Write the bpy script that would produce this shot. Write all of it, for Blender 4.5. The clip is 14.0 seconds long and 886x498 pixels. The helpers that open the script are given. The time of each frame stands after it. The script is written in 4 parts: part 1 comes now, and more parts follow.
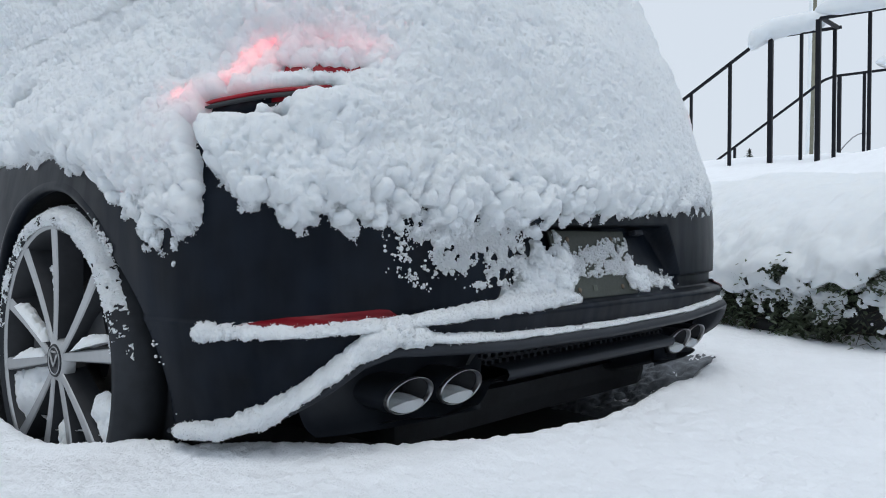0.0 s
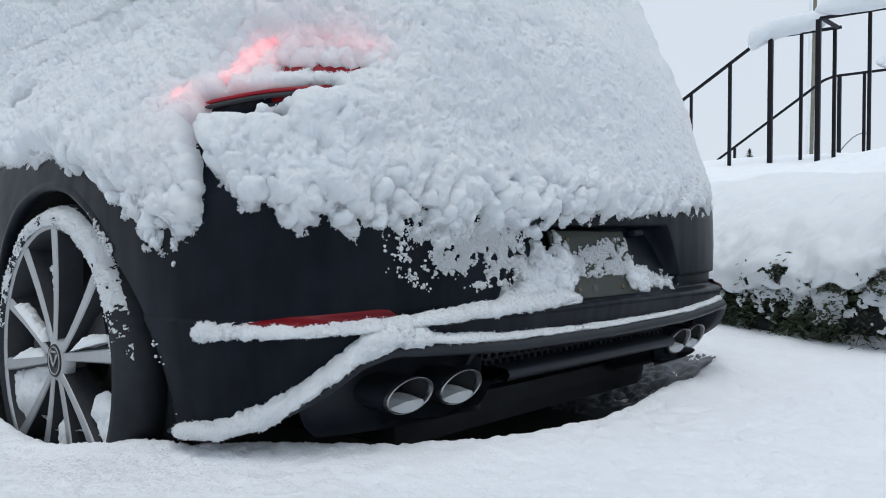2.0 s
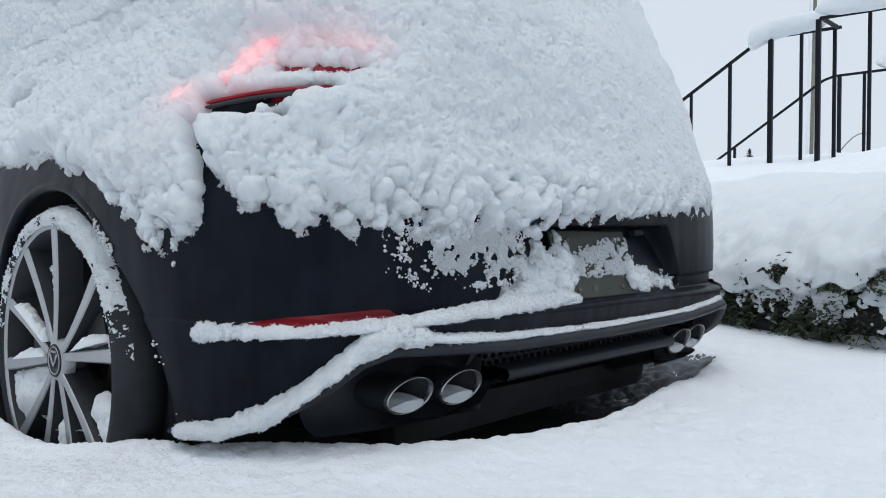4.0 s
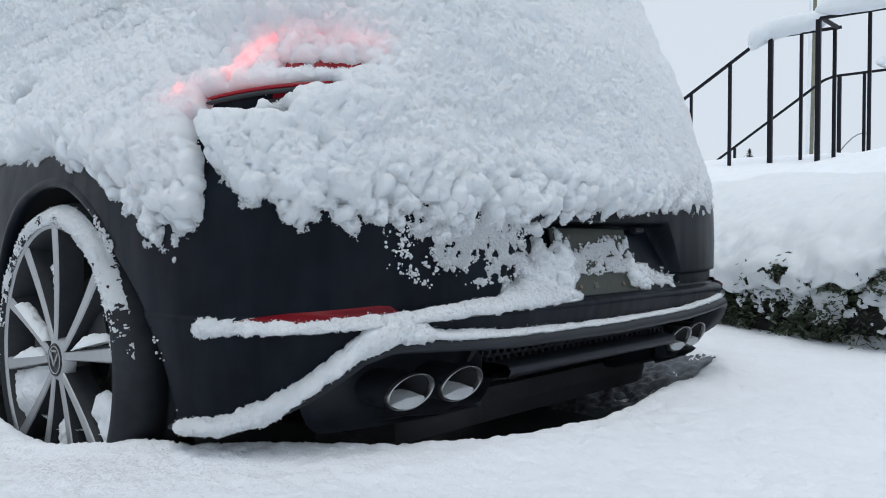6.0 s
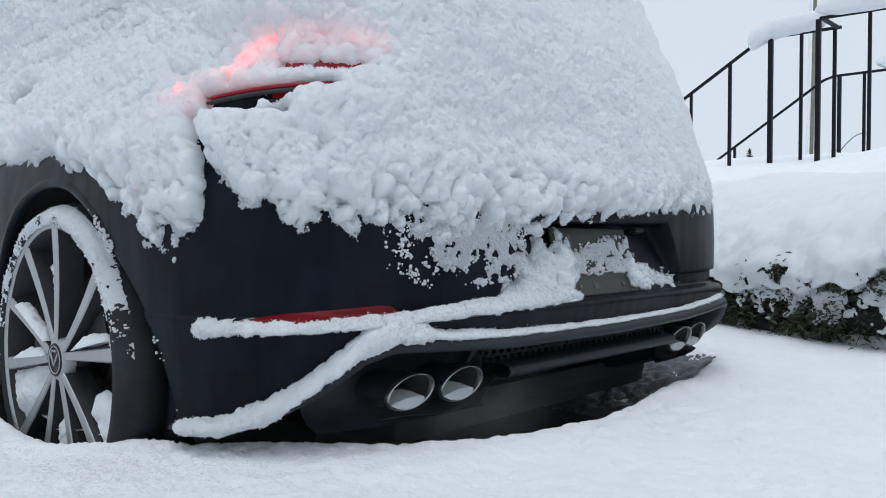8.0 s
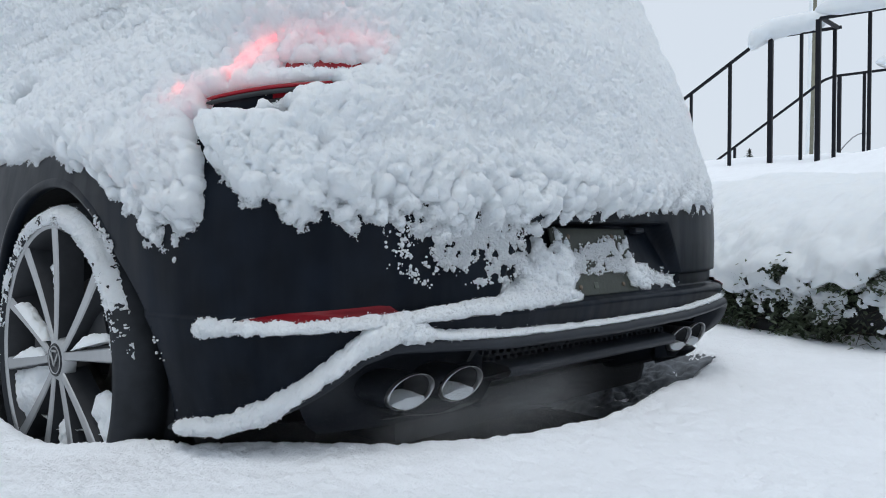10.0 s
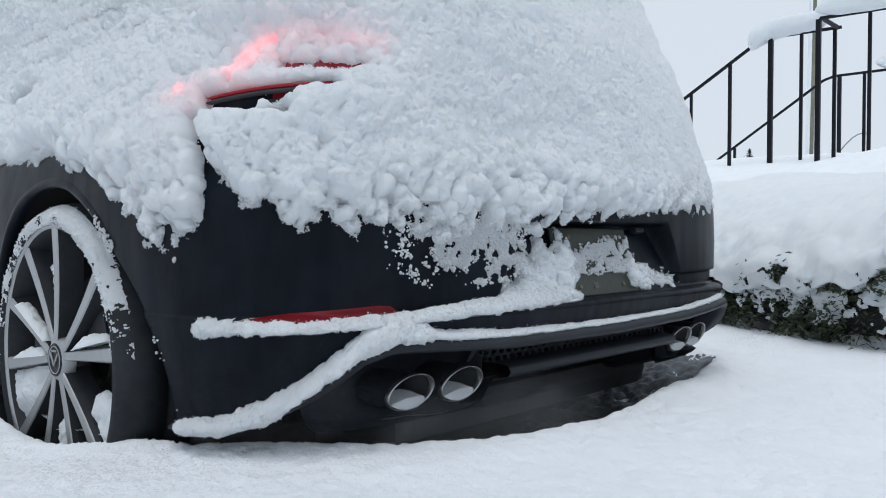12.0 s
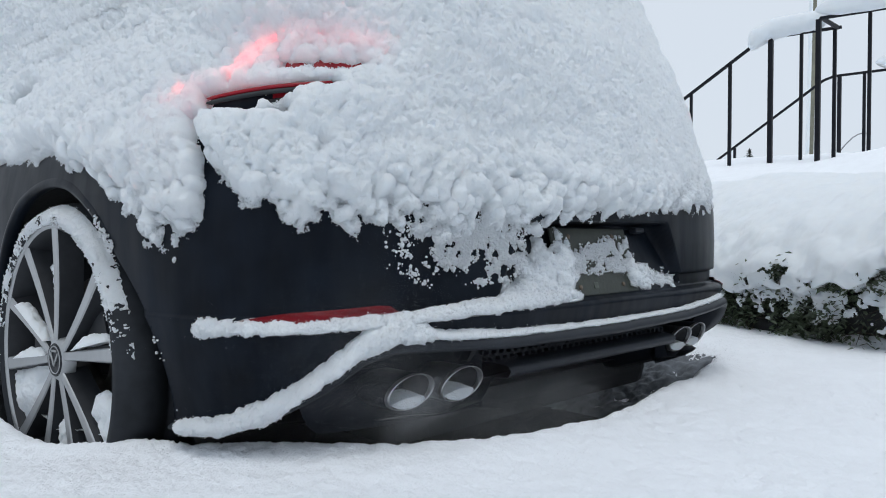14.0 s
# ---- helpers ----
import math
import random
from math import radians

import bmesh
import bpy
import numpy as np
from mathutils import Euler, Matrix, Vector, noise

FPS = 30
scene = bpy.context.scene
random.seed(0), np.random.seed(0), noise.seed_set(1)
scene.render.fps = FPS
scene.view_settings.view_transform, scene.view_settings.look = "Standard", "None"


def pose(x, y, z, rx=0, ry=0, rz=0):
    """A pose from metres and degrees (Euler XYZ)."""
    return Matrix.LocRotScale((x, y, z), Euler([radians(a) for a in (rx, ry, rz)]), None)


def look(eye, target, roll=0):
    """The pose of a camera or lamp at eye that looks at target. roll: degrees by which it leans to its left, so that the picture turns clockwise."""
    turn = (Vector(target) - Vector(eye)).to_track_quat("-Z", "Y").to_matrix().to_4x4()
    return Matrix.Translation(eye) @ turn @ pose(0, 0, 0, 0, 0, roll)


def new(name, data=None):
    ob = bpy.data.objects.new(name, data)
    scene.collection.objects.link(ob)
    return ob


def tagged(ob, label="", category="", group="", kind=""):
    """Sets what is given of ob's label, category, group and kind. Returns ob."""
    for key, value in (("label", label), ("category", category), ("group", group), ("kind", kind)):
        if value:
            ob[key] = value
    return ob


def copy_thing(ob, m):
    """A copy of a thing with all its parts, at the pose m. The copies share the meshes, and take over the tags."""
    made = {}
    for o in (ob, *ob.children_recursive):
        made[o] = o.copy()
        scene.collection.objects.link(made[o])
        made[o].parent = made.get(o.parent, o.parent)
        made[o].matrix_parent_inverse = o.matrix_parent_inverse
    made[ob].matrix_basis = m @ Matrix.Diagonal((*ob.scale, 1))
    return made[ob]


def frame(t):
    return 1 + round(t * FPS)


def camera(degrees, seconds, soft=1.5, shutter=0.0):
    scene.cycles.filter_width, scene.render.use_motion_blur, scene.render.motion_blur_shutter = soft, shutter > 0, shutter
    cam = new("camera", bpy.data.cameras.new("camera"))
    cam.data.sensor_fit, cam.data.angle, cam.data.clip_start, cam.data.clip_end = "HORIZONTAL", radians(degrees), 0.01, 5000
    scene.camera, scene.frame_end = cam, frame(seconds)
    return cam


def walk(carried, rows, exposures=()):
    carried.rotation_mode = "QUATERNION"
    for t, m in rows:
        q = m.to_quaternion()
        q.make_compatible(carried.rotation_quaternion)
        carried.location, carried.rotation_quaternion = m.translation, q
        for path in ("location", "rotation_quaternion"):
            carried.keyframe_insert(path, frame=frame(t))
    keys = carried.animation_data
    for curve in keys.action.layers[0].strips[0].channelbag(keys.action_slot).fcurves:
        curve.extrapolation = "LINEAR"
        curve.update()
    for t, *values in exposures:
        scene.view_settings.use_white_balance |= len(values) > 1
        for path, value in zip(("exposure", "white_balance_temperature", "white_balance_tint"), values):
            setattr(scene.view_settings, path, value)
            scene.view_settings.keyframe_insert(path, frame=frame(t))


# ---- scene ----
cam = camera(58.5, 14.0, soft=1.0)
EYE = pose(-1.5131, -0.8906, 0.5728, 88.90, 0, -46.99) @ pose(0, 0, 0, 0, 0, 0.15)
walk(cam, [(0, EYE), (14.0, EYE)])

# ---- sky and light: an even overcast winter day ----
world = bpy.data.worlds.new("overcast_sky")
scene.world = world
world.use_nodes = True
wn, wl = world.node_tree.nodes, world.node_tree.links
wn.clear()
SUN_UP, SUN_ROUND = 72, 235
sky = wn.new("ShaderNodeTexSky")
sky.sky_type, sky.sun_disc = "NISHITA", False
sky.sun_elevation, sky.sun_rotation = radians(SUN_UP), radians(SUN_ROUND)
sky_bg, cloud_bg, sky_mix = wn.new("ShaderNodeBackground"), wn.new("ShaderNodeBackground"), wn.new("ShaderNodeMixShader")
wl.new(sky.outputs[0], sky_bg.inputs[0])
sky_bg.inputs[1].default_value = 0.06
cloud_bg.inputs[0].default_value = (0.81, 0.895, 1.0, 1)      # the cloud layer that covers the sky
cloud_bg.inputs[1].default_value = 0.89
sky_mix.inputs[0].default_value = 0.93
wl.new(sky_bg.outputs[0], sky_mix.inputs[1])
wl.new(cloud_bg.outputs[0], sky_mix.inputs[2])
wl.new(sky_mix.outputs[0], wn.new("ShaderNodeOutputWorld").inputs[0])
sun = new("sun", bpy.data.lights.new("sun", "SUN"))
sun.data.energy, sun.data.angle, sun.data.color = 0.95, radians(30), (0.98, 0.98, 0.96)
a, e = radians(SUN_ROUND), radians(SUN_UP)
sun.matrix_world = look(Vector((math.sin(a) * math.cos(e), math.cos(a) * math.cos(e), math.sin(e))) * 30, (0, 0, 0))


# ---- materials ----
def material(name, base, rough=0.6, metal=0.0, vary=0.0, scale=20.0, bump=0.0, bump_scale=60.0, dist=0.004, **extra):
    """A principled material with colour variation at two scales and a fine relief."""
    m = bpy.data.materials.new(name)
    m.use_nodes = True
    n, l = m.node_tree.nodes, m.node_tree.links
    p = n["Principled BSDF"]
    p.inputs["Base Color"].default_value = (*base, 1)
    p.inputs["Roughness"].default_value, p.inputs["Metallic"].default_value = rough, metal
    for k, v in extra.items():
        p.inputs[k.replace("_", " ")].default_value = v
    co = n.new("ShaderNodeTexCoord")
    if vary:
        big, fine, mix = n.new("ShaderNodeTexNoise"), n.new("ShaderNodeTexNoise"), n.new("ShaderNodeMix")
        big.inputs["Scale"].default_value, fine.inputs["Scale"].default_value = scale * .22, scale
        big.inputs["Detail"].default_value = fine.inputs["Detail"].default_value = 6
        for t in (big, fine):
            l.new(co.outputs["Object"], t.inputs["Vector"])
        add = n.new("ShaderNodeMath")
        l.new(big.outputs[0], add.inputs[0])
        l.new(fine.outputs[0], add.inputs[1])
        span = n.new("ShaderNodeMapRange")
        span.inputs[1].default_value, span.inputs[2].default_value = .7, 1.3
        l.new(add.outputs[0], span.inputs[0])
        mix.data_type = "RGBA"
        mix.inputs[6].default_value = (*[c * (1 - vary) for c in base], 1)
        mix.inputs[7].default_value = (*[min(1, c * (1 + vary)) for c in base], 1)
        l.new(span.outputs[0], mix.inputs[0])
        l.new(mix.outputs[2], p.inputs["Base Color"])
        rr = n.new("ShaderNodeMapRange")
        rr.inputs[3].default_value, rr.inputs[4].default_value = max(0, rough - .12), min(1, rough + .12)
        l.new(fine.outputs[0], rr.inputs[0])
        l.new(rr.outputs[0], p.inputs["Roughness"])
    if bump:
        b, t = n.new("ShaderNodeBump"), n.new("ShaderNodeTexNoise")
        t.inputs["Scale"].default_value, t.inputs["Detail"].default_value = bump_scale, 8
        t.inputs["Roughness"].default_value = .65
        b.inputs["Strength"].default_value, b.inputs["Distance"].default_value = bump, dist
        l.new(co.outputs["Object"], t.inputs["Vector"])
        l.new(t.outputs[0], b.inputs["Height"])
        l.new(b.outputs[0], p.inputs["Normal"])
    return m


def snow_material(name, base, glow_through, bump_scale, bump, dist):
    """Snow: a bright matt surface that lets some of the light behind it through."""
    m = material(name, base, .75, vary=.025, scale=25, bump=bump, bump_scale=bump_scale, dist=dist)
    n, l = m.node_tree.nodes, m.node_tree.links
    p, out = n["Principled BSDF"], n["Material Output"]
    p.inputs["Specular IOR Level"].default_value = .15
    if glow_through:
        tr, mix = n.new("ShaderNodeBsdfTranslucent"), n.new("ShaderNodeMixShader")
        tr.inputs[0].default_value = (*base, 1)
        mix.inputs[0].default_value = glow_through
        l.new(p.outputs[0], mix.inputs[1])
        l.new(tr.outputs[0], mix.inputs[2])
        l.new(mix.outputs[0], out.inputs["Surface"])
    return m


def glowing(name, colour, strength):
    m = material(name, colour, .3)
    p = m.node_tree.nodes["Principled BSDF"]
    p.inputs["Emission Color"].default_value, p.inputs["Emission Strength"].default_value = (*colour, 1), strength
    return m


SNOW = snow_material("fresh_wet_snow", (.862, .905, .952), .13, 340, 1.0, .0040)
sp = SNOW.node_tree.nodes["Principled BSDF"].inputs
sp["Subsurface Weight"].default_value, sp["Subsurface Scale"].default_value, sp["Subsurface Radius"].default_value = .55, .009, (1.0, 1.05, 1.1)
GROUND_SNOW = snow_material("settled_snow", (.90, .93, .97), 0, 110, .9, .008)
# dark snow colour that stands in for the shade under the car
SHADE_SNOW = material("shade_grey_snow", (.15, .165, .185), .6, vary=.35, scale=28, bump=.6, bump_scale=150, dist=.006)
PAINT = material("black_pearl_paint", (.0052, .0076, .0122), .34, vary=.55, scale=12, Specular_IOR_Level=.3)
# dried rain streaks down the paint
pn, pl = PAINT.node_tree.nodes, PAINT.node_tree.links
streak, stretch, spread = pn.new("ShaderNodeTexNoise"), pn.new("ShaderNodeMapping"), pn.new("ShaderNodeMapRange")
stretch.inputs["Scale"].default_value = (30, 30, 5)
streak.inputs["Scale"].default_value, streak.inputs["Detail"].default_value = 1.0, 5
spread.inputs[1].default_value, spread.inputs[2].default_value, spread.inputs[3].default_value, spread.inputs[4].default_value = .30, .80, .05, .12
pl.new(pn.new("ShaderNodeTexCoord").outputs["Object"], stretch.inputs[0])
pl.new(stretch.outputs[0], streak.inputs["Vector"])
pl.new(streak.outputs[0], spread.inputs[0])
pl.new(spread.outputs[0], pn["Principled BSDF"].inputs["Specular IOR Level"])
PLASTIC = material("black_plastic", (0.0170, 0.0200, 0.0260), .42, vary=.2, scale=40, Specular_IOR_Level=.19, bump=.1, bump_scale=400, dist=.001)
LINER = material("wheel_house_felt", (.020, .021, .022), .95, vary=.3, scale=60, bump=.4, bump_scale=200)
RUBBER = material("tyre_rubber", (.021, .024, .029), .75, Specular_IOR_Level=.25, vary=.3, scale=50, bump=.2, bump_scale=300, dist=.001)
ALLOY = material("machined_alloy", (.36, .37, .38), .42, .75, vary=.1, scale=60)
DARK_ALLOY = material("black_lacquered_alloy", (.022, .024, .028), .5, .0, Specular_IOR_Level=.2, vary=.2, scale=50)
STEEL = material("brushed_exhaust_steel", (.42, .42, .43), .32, 1.0, vary=.15, scale=80)
SOOT = material("sooty_pipe", (.028, .030, .034), .8, vary=.3, scale=60)
LENS = material("dark_red_lens", (.24, .005, .014), .3, vary=.15, scale=30, Specular_IOR_Level=.25)
REFLECTOR = material("red_reflector", (.13, .003, .008), .4, Specular_IOR_Level=.2, vary=.2, scale=40)
LAMP = glowing("lit_tail_lamp", (1.0, .015, .025), 17.0)
PLATE = material("weathered_plate", (.028, .033, .026), .5, .2, vary=.35, scale=30, bump=.2, bump_scale=90)
RUST = material("rusty_screw", (.13, .10, .075), .6, .5, vary=.4, scale=200)
IRON = material("black_painted_iron", (.008, .009, .013), .5, Specular_IOR_Level=.15, vary=.3, scale=40, bump=.2, bump_scale=120)
LEAF = material("evergreen_leaf", (.075, .10, .06), .5, vary=.6, scale=18)
ASPHALT = material("wet_dark_asphalt", (.030, .033, .038), .75, Specular_IOR_Level=.12, vary=.4, scale=40, bump=.5, bump_scale=160)
TWIG = material("brown_twig", (.050, .036, .026), .85, vary=.4, scale=60, bump=.4, bump_scale=200)
POLE = material("weathered_pole", (.17, .17, .13), .8, vary=.25, scale=12, bump=.3, bump_scale=40)
FAR_METAL = material("grey_lamp_metal", (.25, .26, .28), .5, .4, vary=.1)
FIR = material("frosted_fir", (.09, .105, .10), .8, vary=.4, scale=8)
MIST = bpy.data.materials.new("exhaust_mist")
MIST.use_nodes = True
mn, ml = MIST.node_tree.nodes, MIST.node_tree.links
mn["Principled BSDF"].inputs["Base Color"].default_value = (.85, .87, .90, 1)
mn["Principled BSDF"].inputs["Roughness"].default_value = 1
mn["Principled BSDF"].inputs["Alpha"].default_value = .28


# ---- mesh helpers ----
def smooth(ob):
    ob.data.polygons.foreach_set("use_smooth", np.ones(len(ob.data.polygons), bool))
    return ob


def mesh_part(name, verts, faces, mat, parent=None, label="", shade=True):
    me = bpy.data.meshes.new(name)
    me.from_pydata([tuple(map(float, v)) for v in verts], [], [tuple(map(int, f)) for f in faces])
    me.materials.append(mat)
    me.update()
    ob = new(name, me)
    ob.parent = parent
    if label:
        ob["label"] = label
    return smooth(ob) if shade else ob


def part(name, bm, mat, parent=None, label="", shade=False):
    """Links a bmesh as one mesh object under a thing or a part."""
    me = bpy.data.meshes.new(name)
    bm.normal_update()
    bm.to_mesh(me)
    bm.free()
    me.materials.append(mat)
    ob = new(name, me)
    ob.parent = parent
    if label:
        ob["label"] = label
    return smooth(ob) if shade else ob


def sheet(name, grid, mat, parent=None, label="", keep=None, wrap=False):
    """A grid of points (rows, columns, 3) as one mesh; keep: which points are worth their faces."""
    r, c = grid.shape[:2]
    idx = np.arange(r * c).reshape(r, c)
    if wrap:
        idx = np.concatenate([idx, idx[:, :1]], 1)
    q = np.stack([idx[:-1, :-1], idx[:-1, 1:], idx[1:, 1:], idx[1:, :-1]], -1).reshape(-1, 4)
    v = grid.reshape(-1, 3)
    if keep is not None:
        q = q[keep.reshape(-1)[q].any(1)]
        used = np.unique(q)
        back = np.zeros(r * c, int)
        back[used] = np.arange(len(used))
        v, q = v[used], back[q]
    me = bpy.data.meshes.new(name)
    me.vertices.add(len(v))
    me.vertices.foreach_set("co", v.astype(np.float32).reshape(-1))
    me.loops.add(q.size)
    me.loops.foreach_set("vertex_index", q.astype(np.int32).reshape(-1))
    me.polygons.add(len(q))
    me.polygons.foreach_set("loop_start", np.arange(0, q.size, 4, dtype=np.int32))
    me.materials.append(mat)
    me.update(calc_edges=True)
    me.validate()
    ob = new(name, me)
    ob.parent = parent
    if label:
        ob["label"] = label
    return smooth(ob)


def box(bm, x0, y0, z0, x1, y1, z1, bevel=0.0):
    made = bmesh.ops.create_cube(bm, size=1, matrix=Matrix.LocRotScale(((x0 + x1) / 2, (y0 + y1) / 2, (z0 + z1) / 2), None, (x1 - x0, y1 - y0, z1 - z0)))
    if bevel:
        edges = list({ed for v in made["verts"] for ed in v.link_edges})
        bmesh.ops.bevel(bm, geom=edges, offset=bevel, segments=2, affect="EDGES", profile=.6)
    return bm


def tube(path, radius, sides=10, squash=1.0):
    """A round bar along a path of points; radius: one value or one a point."""
    path = np.asarray(path, float)
    tang = np.gradient(path, axis=0)
    tang /= np.linalg.norm(tang, axis=1)[:, None]
    ref = np.array([0, 0, 1.0]) if abs(tang[:, 2]).mean() < .8 else np.array([0, 1.0, 0])
    u = np.cross(tang, ref)
    u /= np.linalg.norm(u, axis=1)[:, None]
    w = np.cross(u, tang)
    an = np.linspace(0, 2 * np.pi, sides, endpoint=False)
    rad = np.broadcast_to(np.asarray(radius, float), (len(path),))[:, None, None]
    ring = path[:, None] + rad * (np.cos(an)[None, :, None] * u[:, None] + squash * np.sin(an)[None, :, None] * w[:, None])
    n = len(path)
    faces = [(i * sides + j, i * sides + (j + 1) % sides, (i + 1) * sides + (j + 1) % sides, (i + 1) * sides + j)
             for i in range(n - 1) for j in range(sides)]
    faces += [tuple(range(sides))[::-1], tuple((n - 1) * sides + j for j in range(sides))]
    return ring.reshape(-1, 3), faces


def hashed(i, j, k):
    h = np.sin(i * 127.1 + j * 311.7 + k * 74.7) * 43758.5453
    return h - np.floor(h)


def lumps(u, v, cell, seed, fat=1.08):
    """Round clumps, 0 to 1, scattered over the plane (u, v) about one a cell."""
    a, b = u / cell, v / cell
    ia, ib = np.floor(a), np.floor(b)
    best = np.zeros(np.shape(a))
    for di in (-1, 0, 1):
        for dj in (-1, 0, 1):
            ci, cj = ia + di, ib + dj
            pa, pb = ci + hashed(ci, cj, seed), cj + hashed(ci, cj, seed + 1.7)
            size = .58 + .42 * hashed(ci, cj, seed + 3.1)
            d2 = ((a - pa) ** 2 + (b - pb) ** 2) / (fat * size) ** 2
            best = np.maximum(best, size * np.clip(1 - d2, 0, 1))
    return best


_spots = np.random.default_rng(77).random((64, 64, 64, 4), dtype=np.float32)


def wobble(p):
    """Three smooth noises, -1 to 1, through space, about one swing a unit."""
    i = np.floor(p).astype(np.int32)
    f = (p - i).astype(np.float32)
    f = f * f * (3 - 2 * f)
    out = 0
    for a in (0, 1):
        for b in (0, 1):
            for c in (0, 1):
                w = (f[..., 0] if a else 1 - f[..., 0]) * (f[..., 1] if b else 1 - f[..., 1]) * (f[..., 2] if c else 1 - f[..., 2])
                out = out + w[..., None] * _spots[(i[..., 0] + a) & 63, (i[..., 1] + b) & 63, (i[..., 2] + c) & 63, :3]
    return 2 * out - 1


def puffs(p, cell, seed, fat=1.02):
    """Round clumps, 0 to 1, scattered through space about one a cell, where they meet the points p."""
    a = (p / cell + seed * 7.31).astype(np.float32)
    a = a + .42 * wobble(a * 1.6) + .16 * wobble(a * 4.1)
    base = np.floor(a).astype(np.int32)
    a = a - base
    best = np.zeros(a.shape[:-1], np.float32)
    for di in (-1, 0, 1):
        for dj in (-1, 0, 1):
            for dk in (-1, 0, 1):
                spot = _spots[(base[..., 0] + di) & 63, (base[..., 1] + dj) & 63, (base[..., 2] + dk) & 63]
                size = .55 + .45 * spot[..., 3]
                d2 = (a[..., 0] - di - spot[..., 0]) ** 2 + (a[..., 1] - dj - spot[..., 1]) ** 2 + (a[..., 2] - dk - spot[..., 2]) ** 2
                best = np.maximum(best, size * np.clip(1 - d2 / (fat * size) ** 2, 0, 1) ** .62)
    return best


def waves(u, v, cell, seed):
    """Smooth value noise, -1 to 1."""
    a, b = u / cell, v / cell
    ia, ib = np.floor(a), np.floor(b)
    fa, fb = a - ia, b - ib
    fa, fb = fa * fa * (3 - 2 * fa), fb * fb * (3 - 2 * fb)
    h = lambda i, j: hashed(ia + i, ib + j, seed)
    return 2 * ((h(0, 0) * (1 - fa) + h(1, 0) * fa) * (1 - fb) + (h(0, 1) * (1 - fa) + h(1, 1) * fa) * fb) - 1


def step(lo, hi, x):
    s = np.clip((x - lo) / (hi - lo), 0, 1)
    return s * s * (3 - 2 * s)


def normals(g):
    n = np.cross(np.gradient(g, axis=1), np.gradient(g, axis=0))
    return n / np.maximum(np.linalg.norm(n, axis=-1), 1e-9)[..., None]


_ico = {}


def clump_shapes(level):
    """A few knobbly crumbs of snow as unit meshes."""
    if level not in _ico:
        shapes = []
        for k in range(6):
            bm = bmesh.new()
            bmesh.ops.create_icosphere(bm, subdivisions=level, radius=1)
            v = np.array([p.co * (1 + .55 * noise.noise(p.co * 1.6 + Vector((k * 7.3, 0, 0))) + .2 * noise.noise(p.co * 3.5 + Vector((0, k * 5.1, 0)))) for p in bm.verts])
            bm.verts.ensure_lookup_table()
            shapes.append((v, np.array([[q.index for q in f.verts] for f in bm.faces])))
            bm.free()
        _ico[level] = shapes
    return _ico[level]


def sprinkle(name, grid, weight, count, small, large, parent, seed, level=1):
    """Crumbs of snow strewn over a grid of points, by weight, as one mesh."""
    rng = np.random.default_rng(seed)
    w = np.maximum(weight, 0).reshape(-1)
    pick = rng.choice(len(w), count, p=w / w.sum())
    at = grid.reshape(-1, 3)[pick] + rng.normal(0, .0012, (count, 3))
    rad = small + (large - small) * rng.beta(1.2, 3.2, count)
    spin = rng.uniform(0, 2 * np.pi, count)
    flat = rng.uniform(.7, 1.15, (count, 3))
    vs, fs, b = [], [], 0
    shapes = clump_shapes(level)
    kind = rng.integers(0, len(shapes), count)
    for k, (v, f) in enumerate(shapes):
        m = kind == k
        c, s = np.cos(spin[m]), np.sin(spin[m])
        q = v[None] * flat[m][:, None] * rad[m][:, None, None]
        x, y = q[..., 0] * c[:, None] - q[..., 1] * s[:, None], q[..., 0] * s[:, None] + q[..., 1] * c[:, None]
        vs.append((np.stack([x, y, q[..., 2]], -1) + at[m][:, None]).reshape(-1, 3))
        fs.append((f[None] + b + (np.arange(m.sum()) * len(v))[:, None, None]).reshape(-1, 3))
        b += m.sum() * len(v)
    v, f = np.concatenate(vs), np.concatenate(fs)
    me = bpy.data.meshes.new(name)
    me.vertices.add(len(v))
    me.vertices.foreach_set("co", v.astype(np.float32).reshape(-1))
    me.loops.add(f.size)
    me.loops.foreach_set("vertex_index", f.astype(np.int32).reshape(-1))
    me.polygons.add(len(f))
    me.polygons.foreach_set("loop_start", np.arange(0, f.size, 3, dtype=np.int32))
    me.materials.append(SNOW)
    me.update(calc_edges=True)
    ob = new(name, me)
    ob.parent = parent
    ob["kind"] = "stuff"
    return ob if level == 1 else smooth(ob)


# car outline, stacked plan curves: height, rear y, half width, front y
LEVELS = np.array([
    (.19, .130, .820, 4.05), (.26, .075, .860, 4.20), (.36, .035, .872, 4.24), (.425, .018, .880, 4.25),
    (.432, .022, .882, 4.25), (.440, .045, .879, 4.25), (.55, .045, .886, 4.26), (.64, .050, .890, 4.25),
    (.72, .070, .876, 4.18), (.80, .088, .824, 3.95), (.88, .102, .780, 3.55), (.95, .118, .748, 3.22),
    (1.02, .142, .730, 3.05), (1.20, .255, .730, 2.72), (1.36, .370, .735, 2.38), (1.43, .460, .70, 2.10),
    (1.455, .70, .52, 1.85), (1.462, .95, .18, 1.60)])
PHI = np.linspace(0, np.pi / 2, 400)


def quarter(n):
    """Unit superellipse quarter by arc length: from the middle (0, 0) to the side (1, 1)."""
    ph = (PHI / (np.pi / 2)) ** 1.0 * np.pi / 2
    x, y = np.sin(ph) ** (2 / n), 1 - np.cos(ph) ** (2 / n)
    s = np.concatenate([[0], np.cumsum(np.hypot(np.diff(x), np.diff(y)))])
    return s / s[-1], x, y


QR, QF = quarter(5.0), quarter(2.8)
REACH = .75                                    # depth of the rear curve


